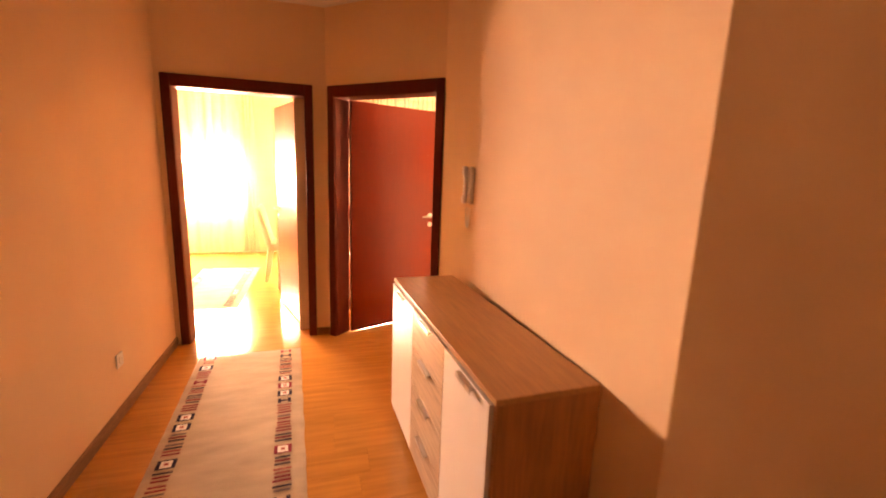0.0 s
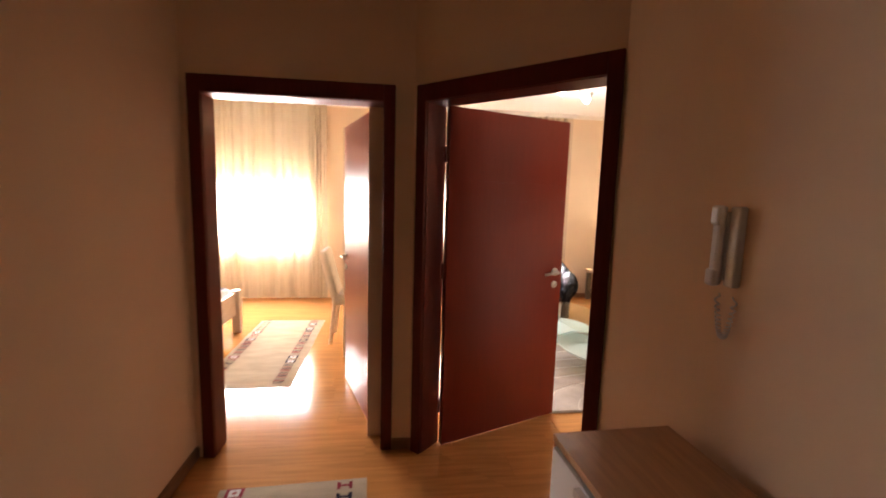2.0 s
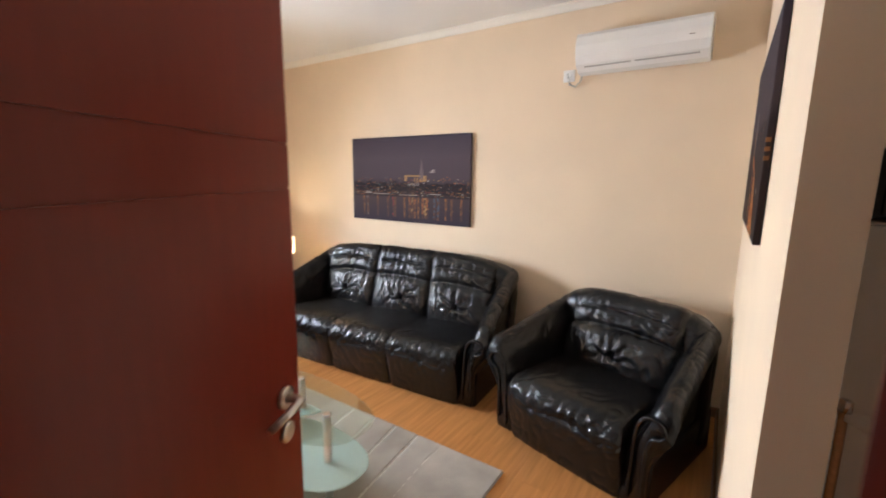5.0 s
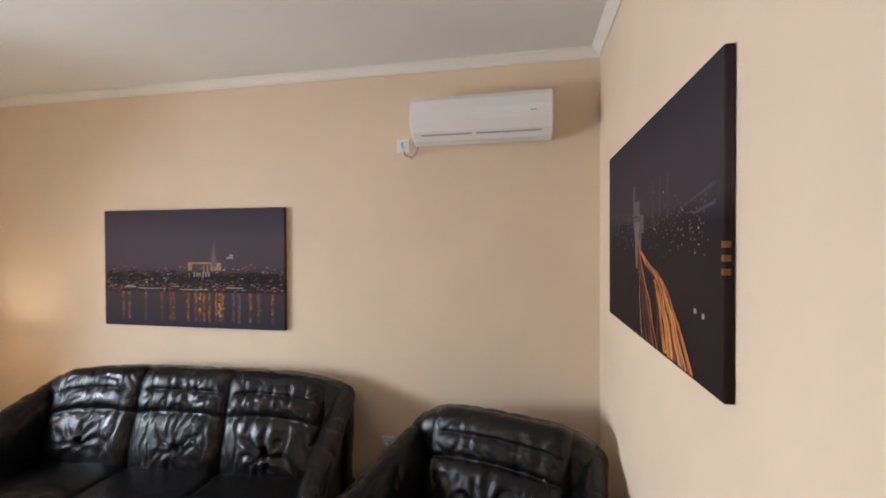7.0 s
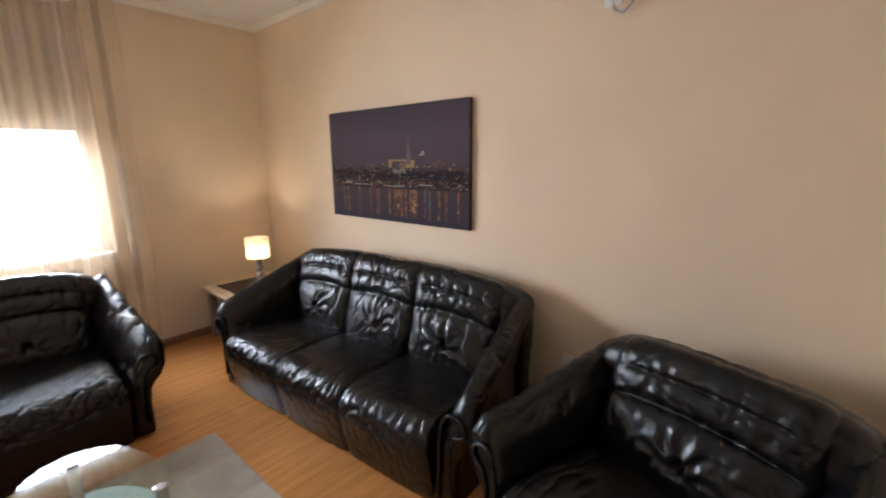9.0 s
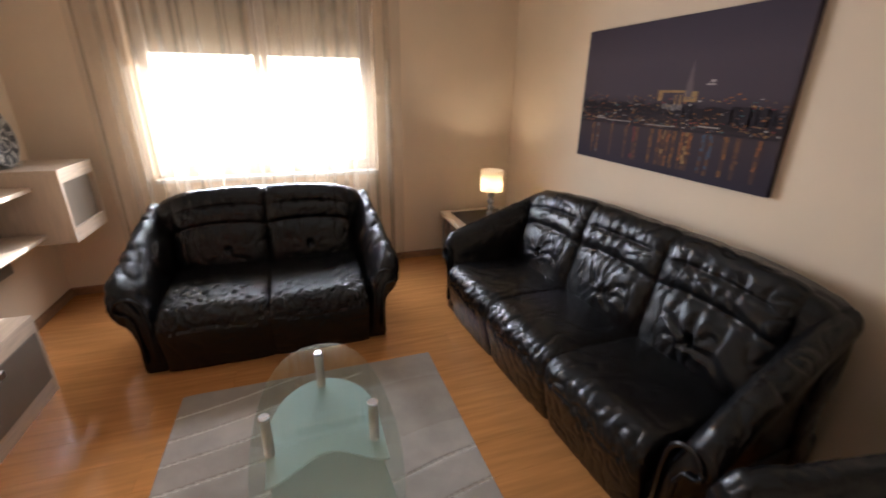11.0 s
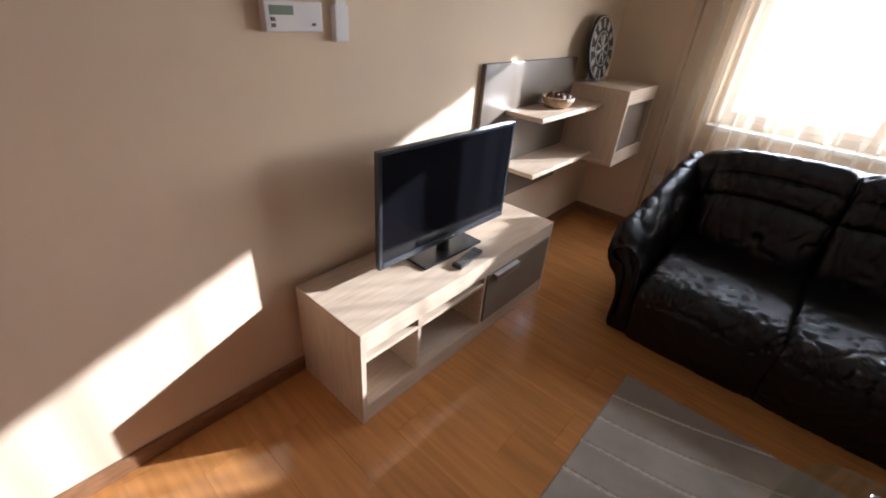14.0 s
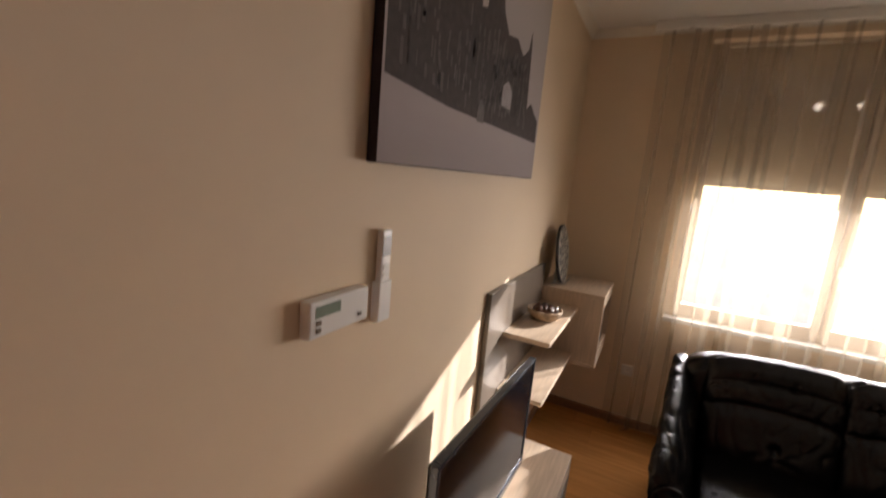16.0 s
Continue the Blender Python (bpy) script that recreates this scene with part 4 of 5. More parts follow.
# night street with light trails
street = gradient_print("night_street", [(0.0, (0.020, 0.012, 0.012)), (0.35, (0.026, 0.016, 0.015)), (0.52, (0.022, 0.015, 0.018)), (0.60, (0.055, 0.040, 0.045)), (0.80, (0.050, 0.036, 0.044)), (1.0, (0.035, 0.026, 0.036))])
w, h = 1.155, 0.705
root = canvas(pose(2.945, W_S + 0.021, 1.692, 0, 0, 180), w, h, street, "dark canvas print of a night street with orange light trails", deep=0.019)
P_orange, P_gold = flat("print_flame", (0.62, 0.19, 0.045)), flat("print_flare", (0.66, 0.36, 0.12))
def ribbon(ctrl, width, seed):
    """Short quads along a smooth line, swelling and thinning like a long exposure."""
    pts = smooth_loop(ctrl, 14)[:-14]
    out = []
    for k, (p, q) in enumerate(zip(pts, pts[1:])):
        v = k / len(pts)
        w0, w1 = (width * (0.25 + 0.75 * u) * (0.75 + 0.25 * math.sin(u * 7 + seed)) for u in (v, v + 1 / len(pts)))
        dx = 0.004 * math.sin(k * 0.35 + seed)
        out.append([(p.x - w0 + dx, p.y), (p.x + w0 + dx, p.y), (q.x + w1 + dx, q.y), (q.x - w1 + dx, q.y)])
    return out


random.seed(17)
trails = {P_orange: [], P_gold: [], P_brown: [], P_amber: [], P_red: []}
for k in range(9):
    o, mat = random.gauss(0, 0.012), (P_brown, P_red, P_amber, P_brown, P_orange, P_brown, P_red, P_amber, P_gold)[k]
    trails[mat] += ribbon([(-0.055, 0.0), (-0.045 + o, -0.06), (-0.02 + o, -0.12), (0.03 + o * 2, -0.19), (0.07 + o * 3, -0.27), (0.11 + o * 3, -0.335)], random.uniform(0.003, 0.010), k)
for k in range(16):
    o, mat = random.gauss(0, 0.016), (P_orange, P_gold, P_brown, P_amber, P_red, P_orange, P_gold, P_brown)[k % 8]
    trails[mat] += ribbon([(-0.03, -0.07), (0.06 + o, -0.105), (0.16 + o, -0.135), (0.22 + o * 1.5, -0.19), (0.27 + o * 2.2, -0.26), (0.30 + o * 3, -0.337)], random.uniform(0.004, 0.012), k + 20)
for k in range(8):
    o = random.gauss(0, 0.01)
    trails[(P_orange, P_gold, P_amber, P_red)[k % 4]] += ribbon([(0.13 + o, -0.15), (0.17 + o, -0.20), (0.20 + o * 2, -0.26), (0.23 + o * 2, -0.337)], random.uniform(0.004, 0.010), k + 50)
for k, (mat, it) in enumerate(trails.items()):
    quads("light_trails", it, mat, root, -0.0012 - 0.0003 * (4 - k))
quads("spire", [rect(-0.12, 0.10, 0.020, 0.13), rect(-0.08, 0.085, 0.07, 0.05), rect(-0.03, 0.03, 0.07, 0.06), rect(-0.09, 0.03, 0.06, 0.05), rect(-0.035, -0.02, 0.025, 0.08)], flat("print_grey", (0.13, 0.11, 0.115)), root)
quads("light_beams", [rect(x, 0.10, 0.02, 0.12) for x in (0.10, 0.17, 0.24)], flat("print_haze", (0.066, 0.05, 0.058)), root, -0.0006)
quads("sky_glow", [[(0.36, 0.055), (0.54, 0.085), (0.54, 0.094), (0.36, 0.058)], [(0.42, 0.03), (0.54, 0.045), (0.54, 0.055), (0.42, 0.036)]], flat("print_glow", (0.085, 0.072, 0.085)), root, -0.0006)
random.seed(5)
for mat, n in ((P_white, 16), (P_amber, 40), (P_red, 16), (P_haze, 90), (P_brown, 120)):
    quads("city_lights", [rect(random.uniform(-0.52, 0.52), random.gauss(0.010, 0.038), random.uniform(0.004, 0.010), random.uniform(0.003, 0.006)) for _ in range(n)], mat, root, -0.0030)
boxes("lit_window", [(w / 2 - 0.011, w / 2 + 0.001, -0.0015, 0.012, -0.045 - 0.027 * k, -0.032 - 0.027 * k) for k in range(3)], P_amber, root, 0.001)
quads("monument_light", [[(-0.115, 0.035), (-0.035, 0.04), (-0.055, -0.03), (-0.07, -0.12), (-0.09, -0.12), (-0.10, -0.03)]], flat("print_pale", (0.20, 0.155, 0.12)), root, -0.0026)
quads("headlights", [rect(0.44, -0.19, 0.016, 0.012), rect(0.485, -0.195, 0.014, 0.012)], P_white, root, -0.0030)

# grey photograph of an old street front
grey = gradient_print("old_photo", [(0.0, (0.34, 0.29, 0.28)), (0.18, (0.42, 0.365, 0.355)), (0.42, (0.42, 0.37, 0.36)), (0.60, (0.42, 0.375, 0.355)), (1.0, (0.46, 0.42, 0.39))])
w, h = 1.247, 0.82
root = canvas(pose(W_TV + 0.031, 5.637, 1.702 + h / 2, 0, 0, 90), w, h, grey, "grey canvas print of an old city street", P_dark)
PB1, PB2, PB3 = flat("photo_dark", (0.092, 0.078, 0.072)), flat("photo_mid", (0.145, 0.125, 0.115)), flat("photo_light", (0.40, 0.36, 0.35))
quads("facade", [[(-w / 2 + 0.01, -0.215), (-0.30, -0.235), (0.60, -0.245), (0.60, -0.15), (0.47, -0.09), (0.42, -0.12), (0.40, 0.12), (0.385, 0.18), (0.36, 0.10), (0.30, 0.06), (0.22, 0.10), (0.12, 0.085), (0.06, 0.14), (0.02, 0.25), (-0.03, 0.33), (-0.07, 0.28), (-0.09, 0.10), (-0.13, 0.09), (-0.16, 0.22), (-0.25, 0.30), (-0.40, 0.36), (-w / 2 + 0.01, 0.38)]], PB1, root, -0.0008)
its, its2 = [], []
random.seed(21)
for k in range(240):
    x = random.uniform(-0.58, 0.40)
    hi = 0.30 if x < -0.17 else 0.05
    z = random.uniform(-0.20, hi)
    its.append(rect(x, z, random.uniform(0.006, 0.016), random.uniform(0.02, 0.06)))
for x in (-0.28, -0.22, -0.17, 0.0, 0.05, 0.10, 0.20, 0.27, 0.33):
    its2.append(rect(x, -0.15 + random.uniform(-0.02, 0.02), 0.007, random.uniform(0.03, 0.07)))
its2.append([(-0.07 + 0.030 * math.cos(a * math.pi / 8), -0.245 + 0.075 * math.sin(a * math.pi / 8)) for a in range(9)])
quads("facade_windows", its, PB2, root, -0.0016)
quads("shopfronts", its2, flat("photo_pale", (0.20, 0.175, 0.165)), root, -0.0020)
quads("kiosk", [rect(0.16, -0.125, 0.10, 0.07), [(0.11, -0.09), (0.21, -0.09), (0.16, -0.065)]], PB3, root, -0.0022)
quads("lamp_post", [rect(-0.52, -0.03, 0.012, 0.30), rect(0.27, -0.10, 0.012, 0.20)], PB1, root, -0.0024)


# ---- coffee table and rug ----
M_frost = sheer_material("frosted_glass", (0.74, 0.85, 0.81), 0.12)


def outline(cy0, cy1, w_far, w_near, waist, n=48):
    """A bean-shaped plate outline between two rounded ends."""
    pts = []
    for k in range(n):
        a = math.tau * k / n
        sy, sx = math.sin(a), math.cos(a)
        t = (sy + 1) / 2
        ww = w_near + (w_far - w_near) * t - waist * math.exp(-((t - 0.45) / 0.18) ** 2)
        pts.append((ww * math.copysign(abs(sx) ** 0.75, sx), cy0 + (cy1 - cy0) * t))
    return pts


def plate(name, pts, z0, z1, mat, parent):
    bm = bmesh.new()
    add_prism(bm, pts, z0, z1)
    es = [e for e in bm.edges if abs(e.verts[0].co.z - e.verts[1].co.z) < 1e-6]
    bmesh.ops.bevel(bm, geom=es, offset=0.002, segments=1, affect="EDGES")
    return mesh_ob(name, bm, mat, parent)


table = empty("coffee_table", pose(1.98, 0, 0.0), "two-tier glass coffee table on steel legs standing on the rug", "coffee table")
plate("top", outline(4.36, 5.455, 0.24, 0.24, 0.0), 0.428, 0.438, M_glass, table)
wave = [(-0.215 + 0.43 * k / 24, 4.90 + 0.05 * math.cos(k / 24 * math.tau * 1.0) * -1 + 0.03) for k in range(25)]
arc = [(0.215 * math.cos(math.pi * k / 24), 5.13 + 0.29 * math.sin(math.pi * k / 24)) for k in range(25)]
plate("upper_shelf", wave + arc, 0.262, 0.270, M_frost, table)
plate("lower_shelf", outline(4.40, 5.16, 0.21, 0.215, 0.0), 0.196, 0.204, M_frost, table)
LEGS = [(-0.204, 5.029), (0.177, 4.991), (0.0, 5.378), (0.008, 4.597)]
for x, y in LEGS:
    bm = bmesh.new()
    add_tube(bm, [(x, y, 0.014), (x, y, 0.018), (x, y, 0.428)], [0.017, 0.019, 0.019], 18)
    mesh_ob("leg", bm, M_steel, table, True)
    bm = bmesh.new()
    add_tube(bm, [(x, y, 0.438), (x, y, 0.444), (x, y, 0.446)], [0.021, 0.021, 0.017], 18)
    mesh_ob("cap", bm, M_chrome, table)


def carved_rug():
    """Grey-brown rug with carved wavy lines; pile tone changes from band to band."""
    x0, x1, y0, y1 = 1.28, 2.63, 3.985, 5.84
    root = empty("rug", pose(0, 0, 0), "grey-taupe rug with carved wavy lines under the table", "rug")
    nx, ny = 250, 344
    def f(x, y):
        return math.hypot(0.62 * (x - 2.5), y - 3.9) + 0.05 * math.sin((x - 1.3) * 3.2 + y * 2.4) + 0.02 * math.sin(y * 5.1 - x * 2)
    def cut(x, y):
        return 0.0 if f(x, y) < 0.50 or (x > 2.2 and y > 5.2) else 1.0
    bm = bmesh.new()
    grid = []
    for i in range(nx + 1):
        col = []
        for j in range(ny + 1):
            x, y = x0 + (x1 - x0) * i / nx, y0 + (y1 - y0) * j / ny
            t = (f(x, y) / 0.165) % 1.0
            dist = min(t, 1 - t) * 0.165
            z = 0.014 - 0.006 * cut(x, y) * math.exp(-(dist / 0.007) ** 2) + 0.0008 * noise.noise((x * 40, y * 40, 0))
            if i in (0, nx) or j in (0, ny):
                z = 0.001
            col.append(bm.verts.new((x + 0.004 * noise.noise((x * 3, y * 3, 1)), y, z)))
        grid.append(col)
    for i in range(nx):
        for j in range(ny):
            fc = bm.faces.new((grid[i][j], grid[i + 1][j], grid[i + 1][j + 1], grid[i][j + 1]))
            x, y = x0 + (x1 - x0) * (i + 0.5) / nx, y0 + (y1 - y0) * (j + 0.5) / ny
            v = f(x, y) / 0.165
            t = v % 1.0
            fc.material_index = 2 if cut(x, y) and 0.0 < t * 0.165 < 0.008 else int(math.floor(v * 0.5)) % 2 if f(x, y) > 0.50 else 1
    ob = mesh_ob("pile", bm, M_rug1, root, True)
    ob.data.materials.append(M_rug2)
    ob.data.materials.append(M_rug3)


M_rug1 = material("rug_taupe", (0.40, 0.355, 0.30), 0.95, scale=5, vary=0.10, bump=0.5, bump_scale=300, spec=0.1)
M_rug2 = material("rug_grey", (0.45, 0.405, 0.35), 0.95, scale=5, vary=0.10, bump=0.5, bump_scale=300, spec=0.1)
M_rug3 = material("rug_line", (0.68, 0.64, 0.57), 0.95, scale=5, vary=0.08, bump=0.5, bump_scale=300, spec=0.1)
carved_rug()


# ---- lamps ----
side = empty("side_table", pose(0, 0, 0), "low oak side table with a dark glass inset top", "side table")
box("top", 3.20, 3.84, 6.72, 7.37, 0.425, 0.46, M_oak, side, 0.003)
box("inset", 3.28, 3.76, 6.80, 7.29, 0.4605, 0.463, M_screen, side)
boxes("leg", [(x, x + 0.06, y, y + 0.06, 0, 0.425) for x in (3.22, 3.76) for y in (6.74, 7.29)], M_taupe, side, 0.003)
box("shelf", 3.24, 3.80, 6.76, 7.33, 0.14, 0.16, M_oak, side, 0.002)

lamp = empty("table_lamp", pose(3.545, 7.0, 0.463), "small lit table lamp with glass ball stem and cream shade", "lamp")
M_ball = material("lamp_glass", (0.55, 0.53, 0.50), 0.06, metal=0.6, scale=6, vary=0.05, bump=0)
lathe("base", [(0.055, 0), (0.057, 0.006), (0.05, 0.014), (0.015, 0.018)], M_chrome, lamp)
prof = [(0.010, 0.016)]
for k in range(4):
    z = 0.022 + k * 0.055
    for j in range(7):
        a = -math.pi / 2 + math.pi * (j + 0.5) / 7
        prof.append((0.008 + 0.022 * math.cos(a), z + 0.026 + 0.026 * math.sin(a)))
prof.append((0.006, 0.27))
lathe("stem", prof, M_ball, lamp)
M_shade = sheer_material("lamp_shade", (0.85, 0.76, 0.60), 0.0)
lathe("shade", [(0.094, 0.255), (0.098, 0.43), (0.096, 0.43), (0.092, 0.255)], M_shade, lamp)
bulb("lamp_bulb", 3.545, 7.0, 0.463 + 0.34, 1.3)

spot = empty("ceiling_spotlight", pose(2.2, 5.72, CEIL, 0, 0, 35), "brushed steel ceiling bar lamp with three lit glass spots", "ceiling lamp")
box("plate", -0.07, 0.07, -0.05, 0.05, -0.022, 0, M_steel, spot, 0.004)
tube("bar", [(-0.30, 0, -0.05), (0.30, 0, -0.05)], 0.009, M_steel, spot)
tube("stem", [(0, 0, -0.02), (0, 0, -0.05)], 0.009, M_steel, spot)
M_glow = bpy.data.materials.new("lit_glass")
M_glow.use_nodes = True
gb = M_glow.node_tree.nodes["Principled BSDF"]
gb.inputs["Base Color"].default_value = (0.9, 0.85, 0.75, 1)
gb.inputs["Emission Color"].default_value = (1.0, 0.86, 0.66, 1)
gb.inputs["Emission Strength"].default_value = 3.5
for k, x in enumerate((-0.25, 0.0, 0.25)):
    tilt = pose(x, 0, -0.06, (35, -30, 40)[k], (15, -20, 10)[k], 0)
    lathe("holder", [(0.012, 0.0), (0.022, -0.01), (0.026, -0.045)], M_steel, spot, 18, tilt)
    lathe("glass", [(0.024, -0.04), (0.036, -0.07), (0.040, -0.10), (0.034, -0.112), (0.001, -0.114)], M_glow, spot, 18, tilt)

# ---- air conditioner ----
M_gloss = material("glossy_white_plastic", (0.80, 0.79, 0.77), 0.16, scale=4, vary=0.015, bump=0)
ac = empty("air_conditioner", pose(W_E - 0.001, 3.70, 2.228), "white wall-mounted air conditioner above the sofas", "air conditioner")
prof = [(0.0, 0.015), (-0.05, 0.0), (-0.11, 0.012), (-0.165, 0.05), (-0.190, 0.10), (-0.195, 0.16), (-0.185, 0.215), (-0.165, 0.24), (-0.13, 0.25), (0.0, 0.25)]
bm = bmesh.new()
ends = []
for y, k in ((-0.385, 0.97), (-0.38, 1.0), (0.38, 1.0), (0.385, 0.97)):
    ends.append([bm.verts.new((x * k, y, 0.125 + (z - 0.125) * k)) for x, z in prof])
for a, b in zip(ends, ends[1:]):
    for i in range(len(prof)):
        j = (i + 1) % len(prof)
        bm.faces.new((a[i], a[j], b[j], b[i]))
bm.faces.new(ends[0][::-1])
bm.faces.new(ends[-1])
mesh_ob("casing", bm, M_gloss, ac)
M_seam = material("seam_grey", (0.42, 0.41, 0.39), 0.5, scale=6, vary=0.05, bump=0)
boxes("louvre", [(-0.152, -0.138, -0.33, 0.02, 0.033, 0.040), (-0.152, -0.138, 0.045, 0.33, 0.033, 0.040)], M_seam, ac)
box("status_light", -0.1955, -0.192, -0.30, -0.27, 0.13, 0.134, M_taupe, ac)
tube("cable", [(-0.03, 0.37, 0.03), (-0.035, 0.385, -0.03), (-0.03, 0.42, -0.06), (-0.03, 0.46, -0.04), (-0.03, 0.475, 0.02), (-0.04, 0.475, 0.03)], 0.006, M_seam, ac, 8)


def wall_socket(m, label):
    """Faces local -y."""
    root = empty("wall_socket", m, label, "socket")
    box("plate", -0.04, 0.04, -0.010, 0, -0.04, 0.04, M_plastic, root, 0.003)
    lathe("well", [(0.021, 0.0), (0.021, 0.003), (0.018, 0.003), (0.017, 0.001)], M_white, root, 20, pose(0, -0.010, 0, 90))


wall_socket(pose(W_E, 4.175, 2.25, 0, 0, -90), "white wall socket with plug beside the air conditioner")
wall_socket(pose(-0.85, 2.66, 0.335, 0, 0, 90), "white wall socket low on the hall wall")
wall_socket(pose(0.78, W_N, 0.42), "white wall socket low on the wall under the window")
wall_socket(pose(W_E, 4.28, 0.45, 0, 0, -90), "white wall socket low on the wall behind the sofa")

# ---- hall things ----
cab = empty("sideboard", pose(0.735, 1.65, 0, 0, 0, 2.4) @ pose(-0.735, -1.65, 0), "oak-topped sideboard with white doors and four drawers along the hall wall", "sideboard")
x0, x1, y0, y1, H = 0.735, 1.098, 0.965, 2.35, 0.852
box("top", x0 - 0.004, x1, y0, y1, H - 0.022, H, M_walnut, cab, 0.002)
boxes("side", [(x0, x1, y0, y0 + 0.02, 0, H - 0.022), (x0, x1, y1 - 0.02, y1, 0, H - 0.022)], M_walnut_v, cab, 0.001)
box("body", x0 + 0.004, x1, y0 + 0.02, y1 - 0.02, 0.05, H - 0.022, M_walnut, cab)
box("plinth", x0 + 0.02, x1, y0 + 0.02, y1 - 0.02, 0, 0.05, M_taupe, cab)
ya, yb = 1.40, 1.87
for a, b in ((y0 + 0.021, ya), (yb, y1 - 0.021)):
    box("door", x0 - 0.014, x0 + 0.003, a + 0.002, b - 0.002, 0.055, H - 0.026, M_white, cab, 0.002)
M_draw = material("drawer_oak", (0.50, 0.38, 0.27), 0.45, scale=5, vary=0.13, bump=0.03, bump_scale=25, stretch=(14, 1.2, 14))
for k in range(4):
    z0 = 0.055 + k * 0.1945
    box("drawer", x0 - 0.014, x0 + 0.003, ya + 0.002, yb - 0.002, z0, z0 + 0.190, M_draw, cab, 0.002)
    boxes("handle", [(x0 - 0.032, x0 - 0.014, ya + 0.16, yb - 0.16, z0 + 0.182, z0 + 0.186), (x0 - 0.032, x0 - 0.029, ya + 0.16, yb - 0.16, z0 + 0.168, z0 + 0.182)], M_steel, cab)
for yc in (1.16, 2.10):
    boxes("handle", [(x0 - 0.032, x0 - 0.014, yc - 0.065, yc + 0.065, H - 0.036, H - 0.032), (x0 - 0.032, x0 - 0.029, yc - 0.065, yc + 0.065, H - 0.052, H - 0.036)], M_steel, cab)

phone = empty("intercom_phone", pose(1.129, 2.24, 1.408, 0, 0, -90), "white wall intercom handset with a hanging cord", "intercom")
box("cradle", -0.020, 0.012, -0.026, 0, -0.105, 0.105, M_plastic, phone, 0.006)
bm = bmesh.new()
add_box(bm, -0.055, -0.023, -0.046, -0.024, -0.107, 0.107, 0.010)
add_box(bm, -0.055, -0.023, -0.054, -0.036, 0.055, 0.107, 0.008)
add_box(bm, -0.055, -0.023, -0.054, -0.036, -0.107, -0.060, 0.008)
mesh_ob("handset", bm, M_plastic, phone)
box("cradle_arm", -0.050, -0.020, -0.025, 0, -0.09, 0.09, M_plastic, phone, 0.003)
coil = []
for k in range(120):
    v = k / 119
    a = v * math.pi
    coil.append((-0.03 + 0.06 * v + 0.006 * math.cos(k * 1.3), -0.028 + 0.006 * math.sin(k * 1.3), -0.125 - 0.115 * math.sin(a) ** 0.7))
tube("cord", coil, 0.0022, M_plastic, phone, 5)


def woven_rug(m, x0, x1, y0, y1, label, seed):
    """Flat cream rug with a patterned band inside each long edge."""
    root = empty("runner_rug", m, label, "rug")
    nx, ny = 20, int((y1 - y0) / 0.05)
    bm = bmesh.new()
    g = [[bm.verts.new((x0 + (x1 - x0) * i / nx + 0.006 * noise.noise((i * 0.2, j * 0.35, seed)), y0 + (y1 - y0) * j / ny, (0.001 if i in (0, nx) or j in (0, ny) else 0.008) + 0.001 * noise.noise((i * 0.9, j * 0.6, seed)))) for j in range(ny + 1)] for i in range(nx + 1)]
    for i in range(nx):
        for j in range(ny):
            bm.faces.new((g[i][j], g[i + 1][j], g[i + 1][j + 1], g[i][j + 1]))
    mesh_ob("weave", bm, M_weave, root, True)
    rng = random.Random(seed)
    sets = {M_wine: [], M_navy: [], M_rust: [], M_cream: [], M_ash: []}
    def patch(mat, x, y, w, d):
        sets[mat].append((x - w / 2, x + w / 2, y - d / 2, y + d / 2))
    for side in (0, 1):
        cx = x0 + 0.082 if side == 0 else x1 - 0.112
        y = y0 + 0.04
        while y < y1 - 0.05:
            kind = rng.choice(("bars", "bars", "eye", "hook", "bars"))
            if kind == "bars":
                for k in range(rng.randint(2, 4)):
                    patch(rng.choice((M_wine, M_navy, M_rust, M_ash, M_wine, M_navy)), cx, y + 0.012, rng.choice((0.075, 0.085)), 0.014)
                    y += 0.027
            elif kind == "eye":
                c = rng.choice((M_wine, M_navy))
                patch(c, cx, y + 0.038, 0.088, 0.072)
                y += 0.09
                sets[M_cream].append((cx - 0.026, cx + 0.026, y - 0.078, y - 0.026))
                sets[M_rust].append((cx - 0.011, cx + 0.011, y - 0.062, y - 0.041))
            else:
                c = rng.choice((M_rust, M_wine, M_navy))
                patch(c, cx - 0.030, y + 0.03, 0.018, 0.055)
                patch(c, cx + 0.030, y + 0.03, 0.018, 0.055)
                patch(c, cx, y + 0.03, 0.042, 0.016)
                y += 0.072
            y += 0.012
    for k, (mat, its) in enumerate(sets.items()):
        bm = bmesh.new()
        zz = 0.0102 + 0.0006 * (k in (2,)) + 0.0004 * (k == 3) + 0.0003 * (k == 2)
        for a, b, c, d in its:
            if d < y1 - 0.01:
                bm.faces.new([bm.verts.new((x, y, zz)) for x, y in ((a, c), (b, c), (b, d), (a, d))])
        tagged(mesh_ob("woven_border", bm, mat, root), kind="stuff")


M_weave = material("cream_weave", (0.50, 0.41, 0.29), 0.95, scale=4, vary=0.08, bump=0.6, bump_scale=260, stretch=(1, 3, 1), spec=0.1)
M_wine, M_navy, M_rust, M_ash = (material(n, c, 0.95, scale=60, vary=0.2, bump=0.4, bump_scale=300, spec=0.1) for n, c in (("wool_wine", (0.30, 0.04, 0.055)), ("wool_navy", (0.035, 0.03, 0.05)), ("wool_rust", (0.42, 0.12, 0.10)), ("wool_ash", (0.20, 0.17, 0.16))))
woven_rug(pose(-0.27, 3.375, 0, 0, 0, 3.0), -0.345, 0.39, -3.05, 0.0, "cream woven runner rug with patterned red borders", 3)
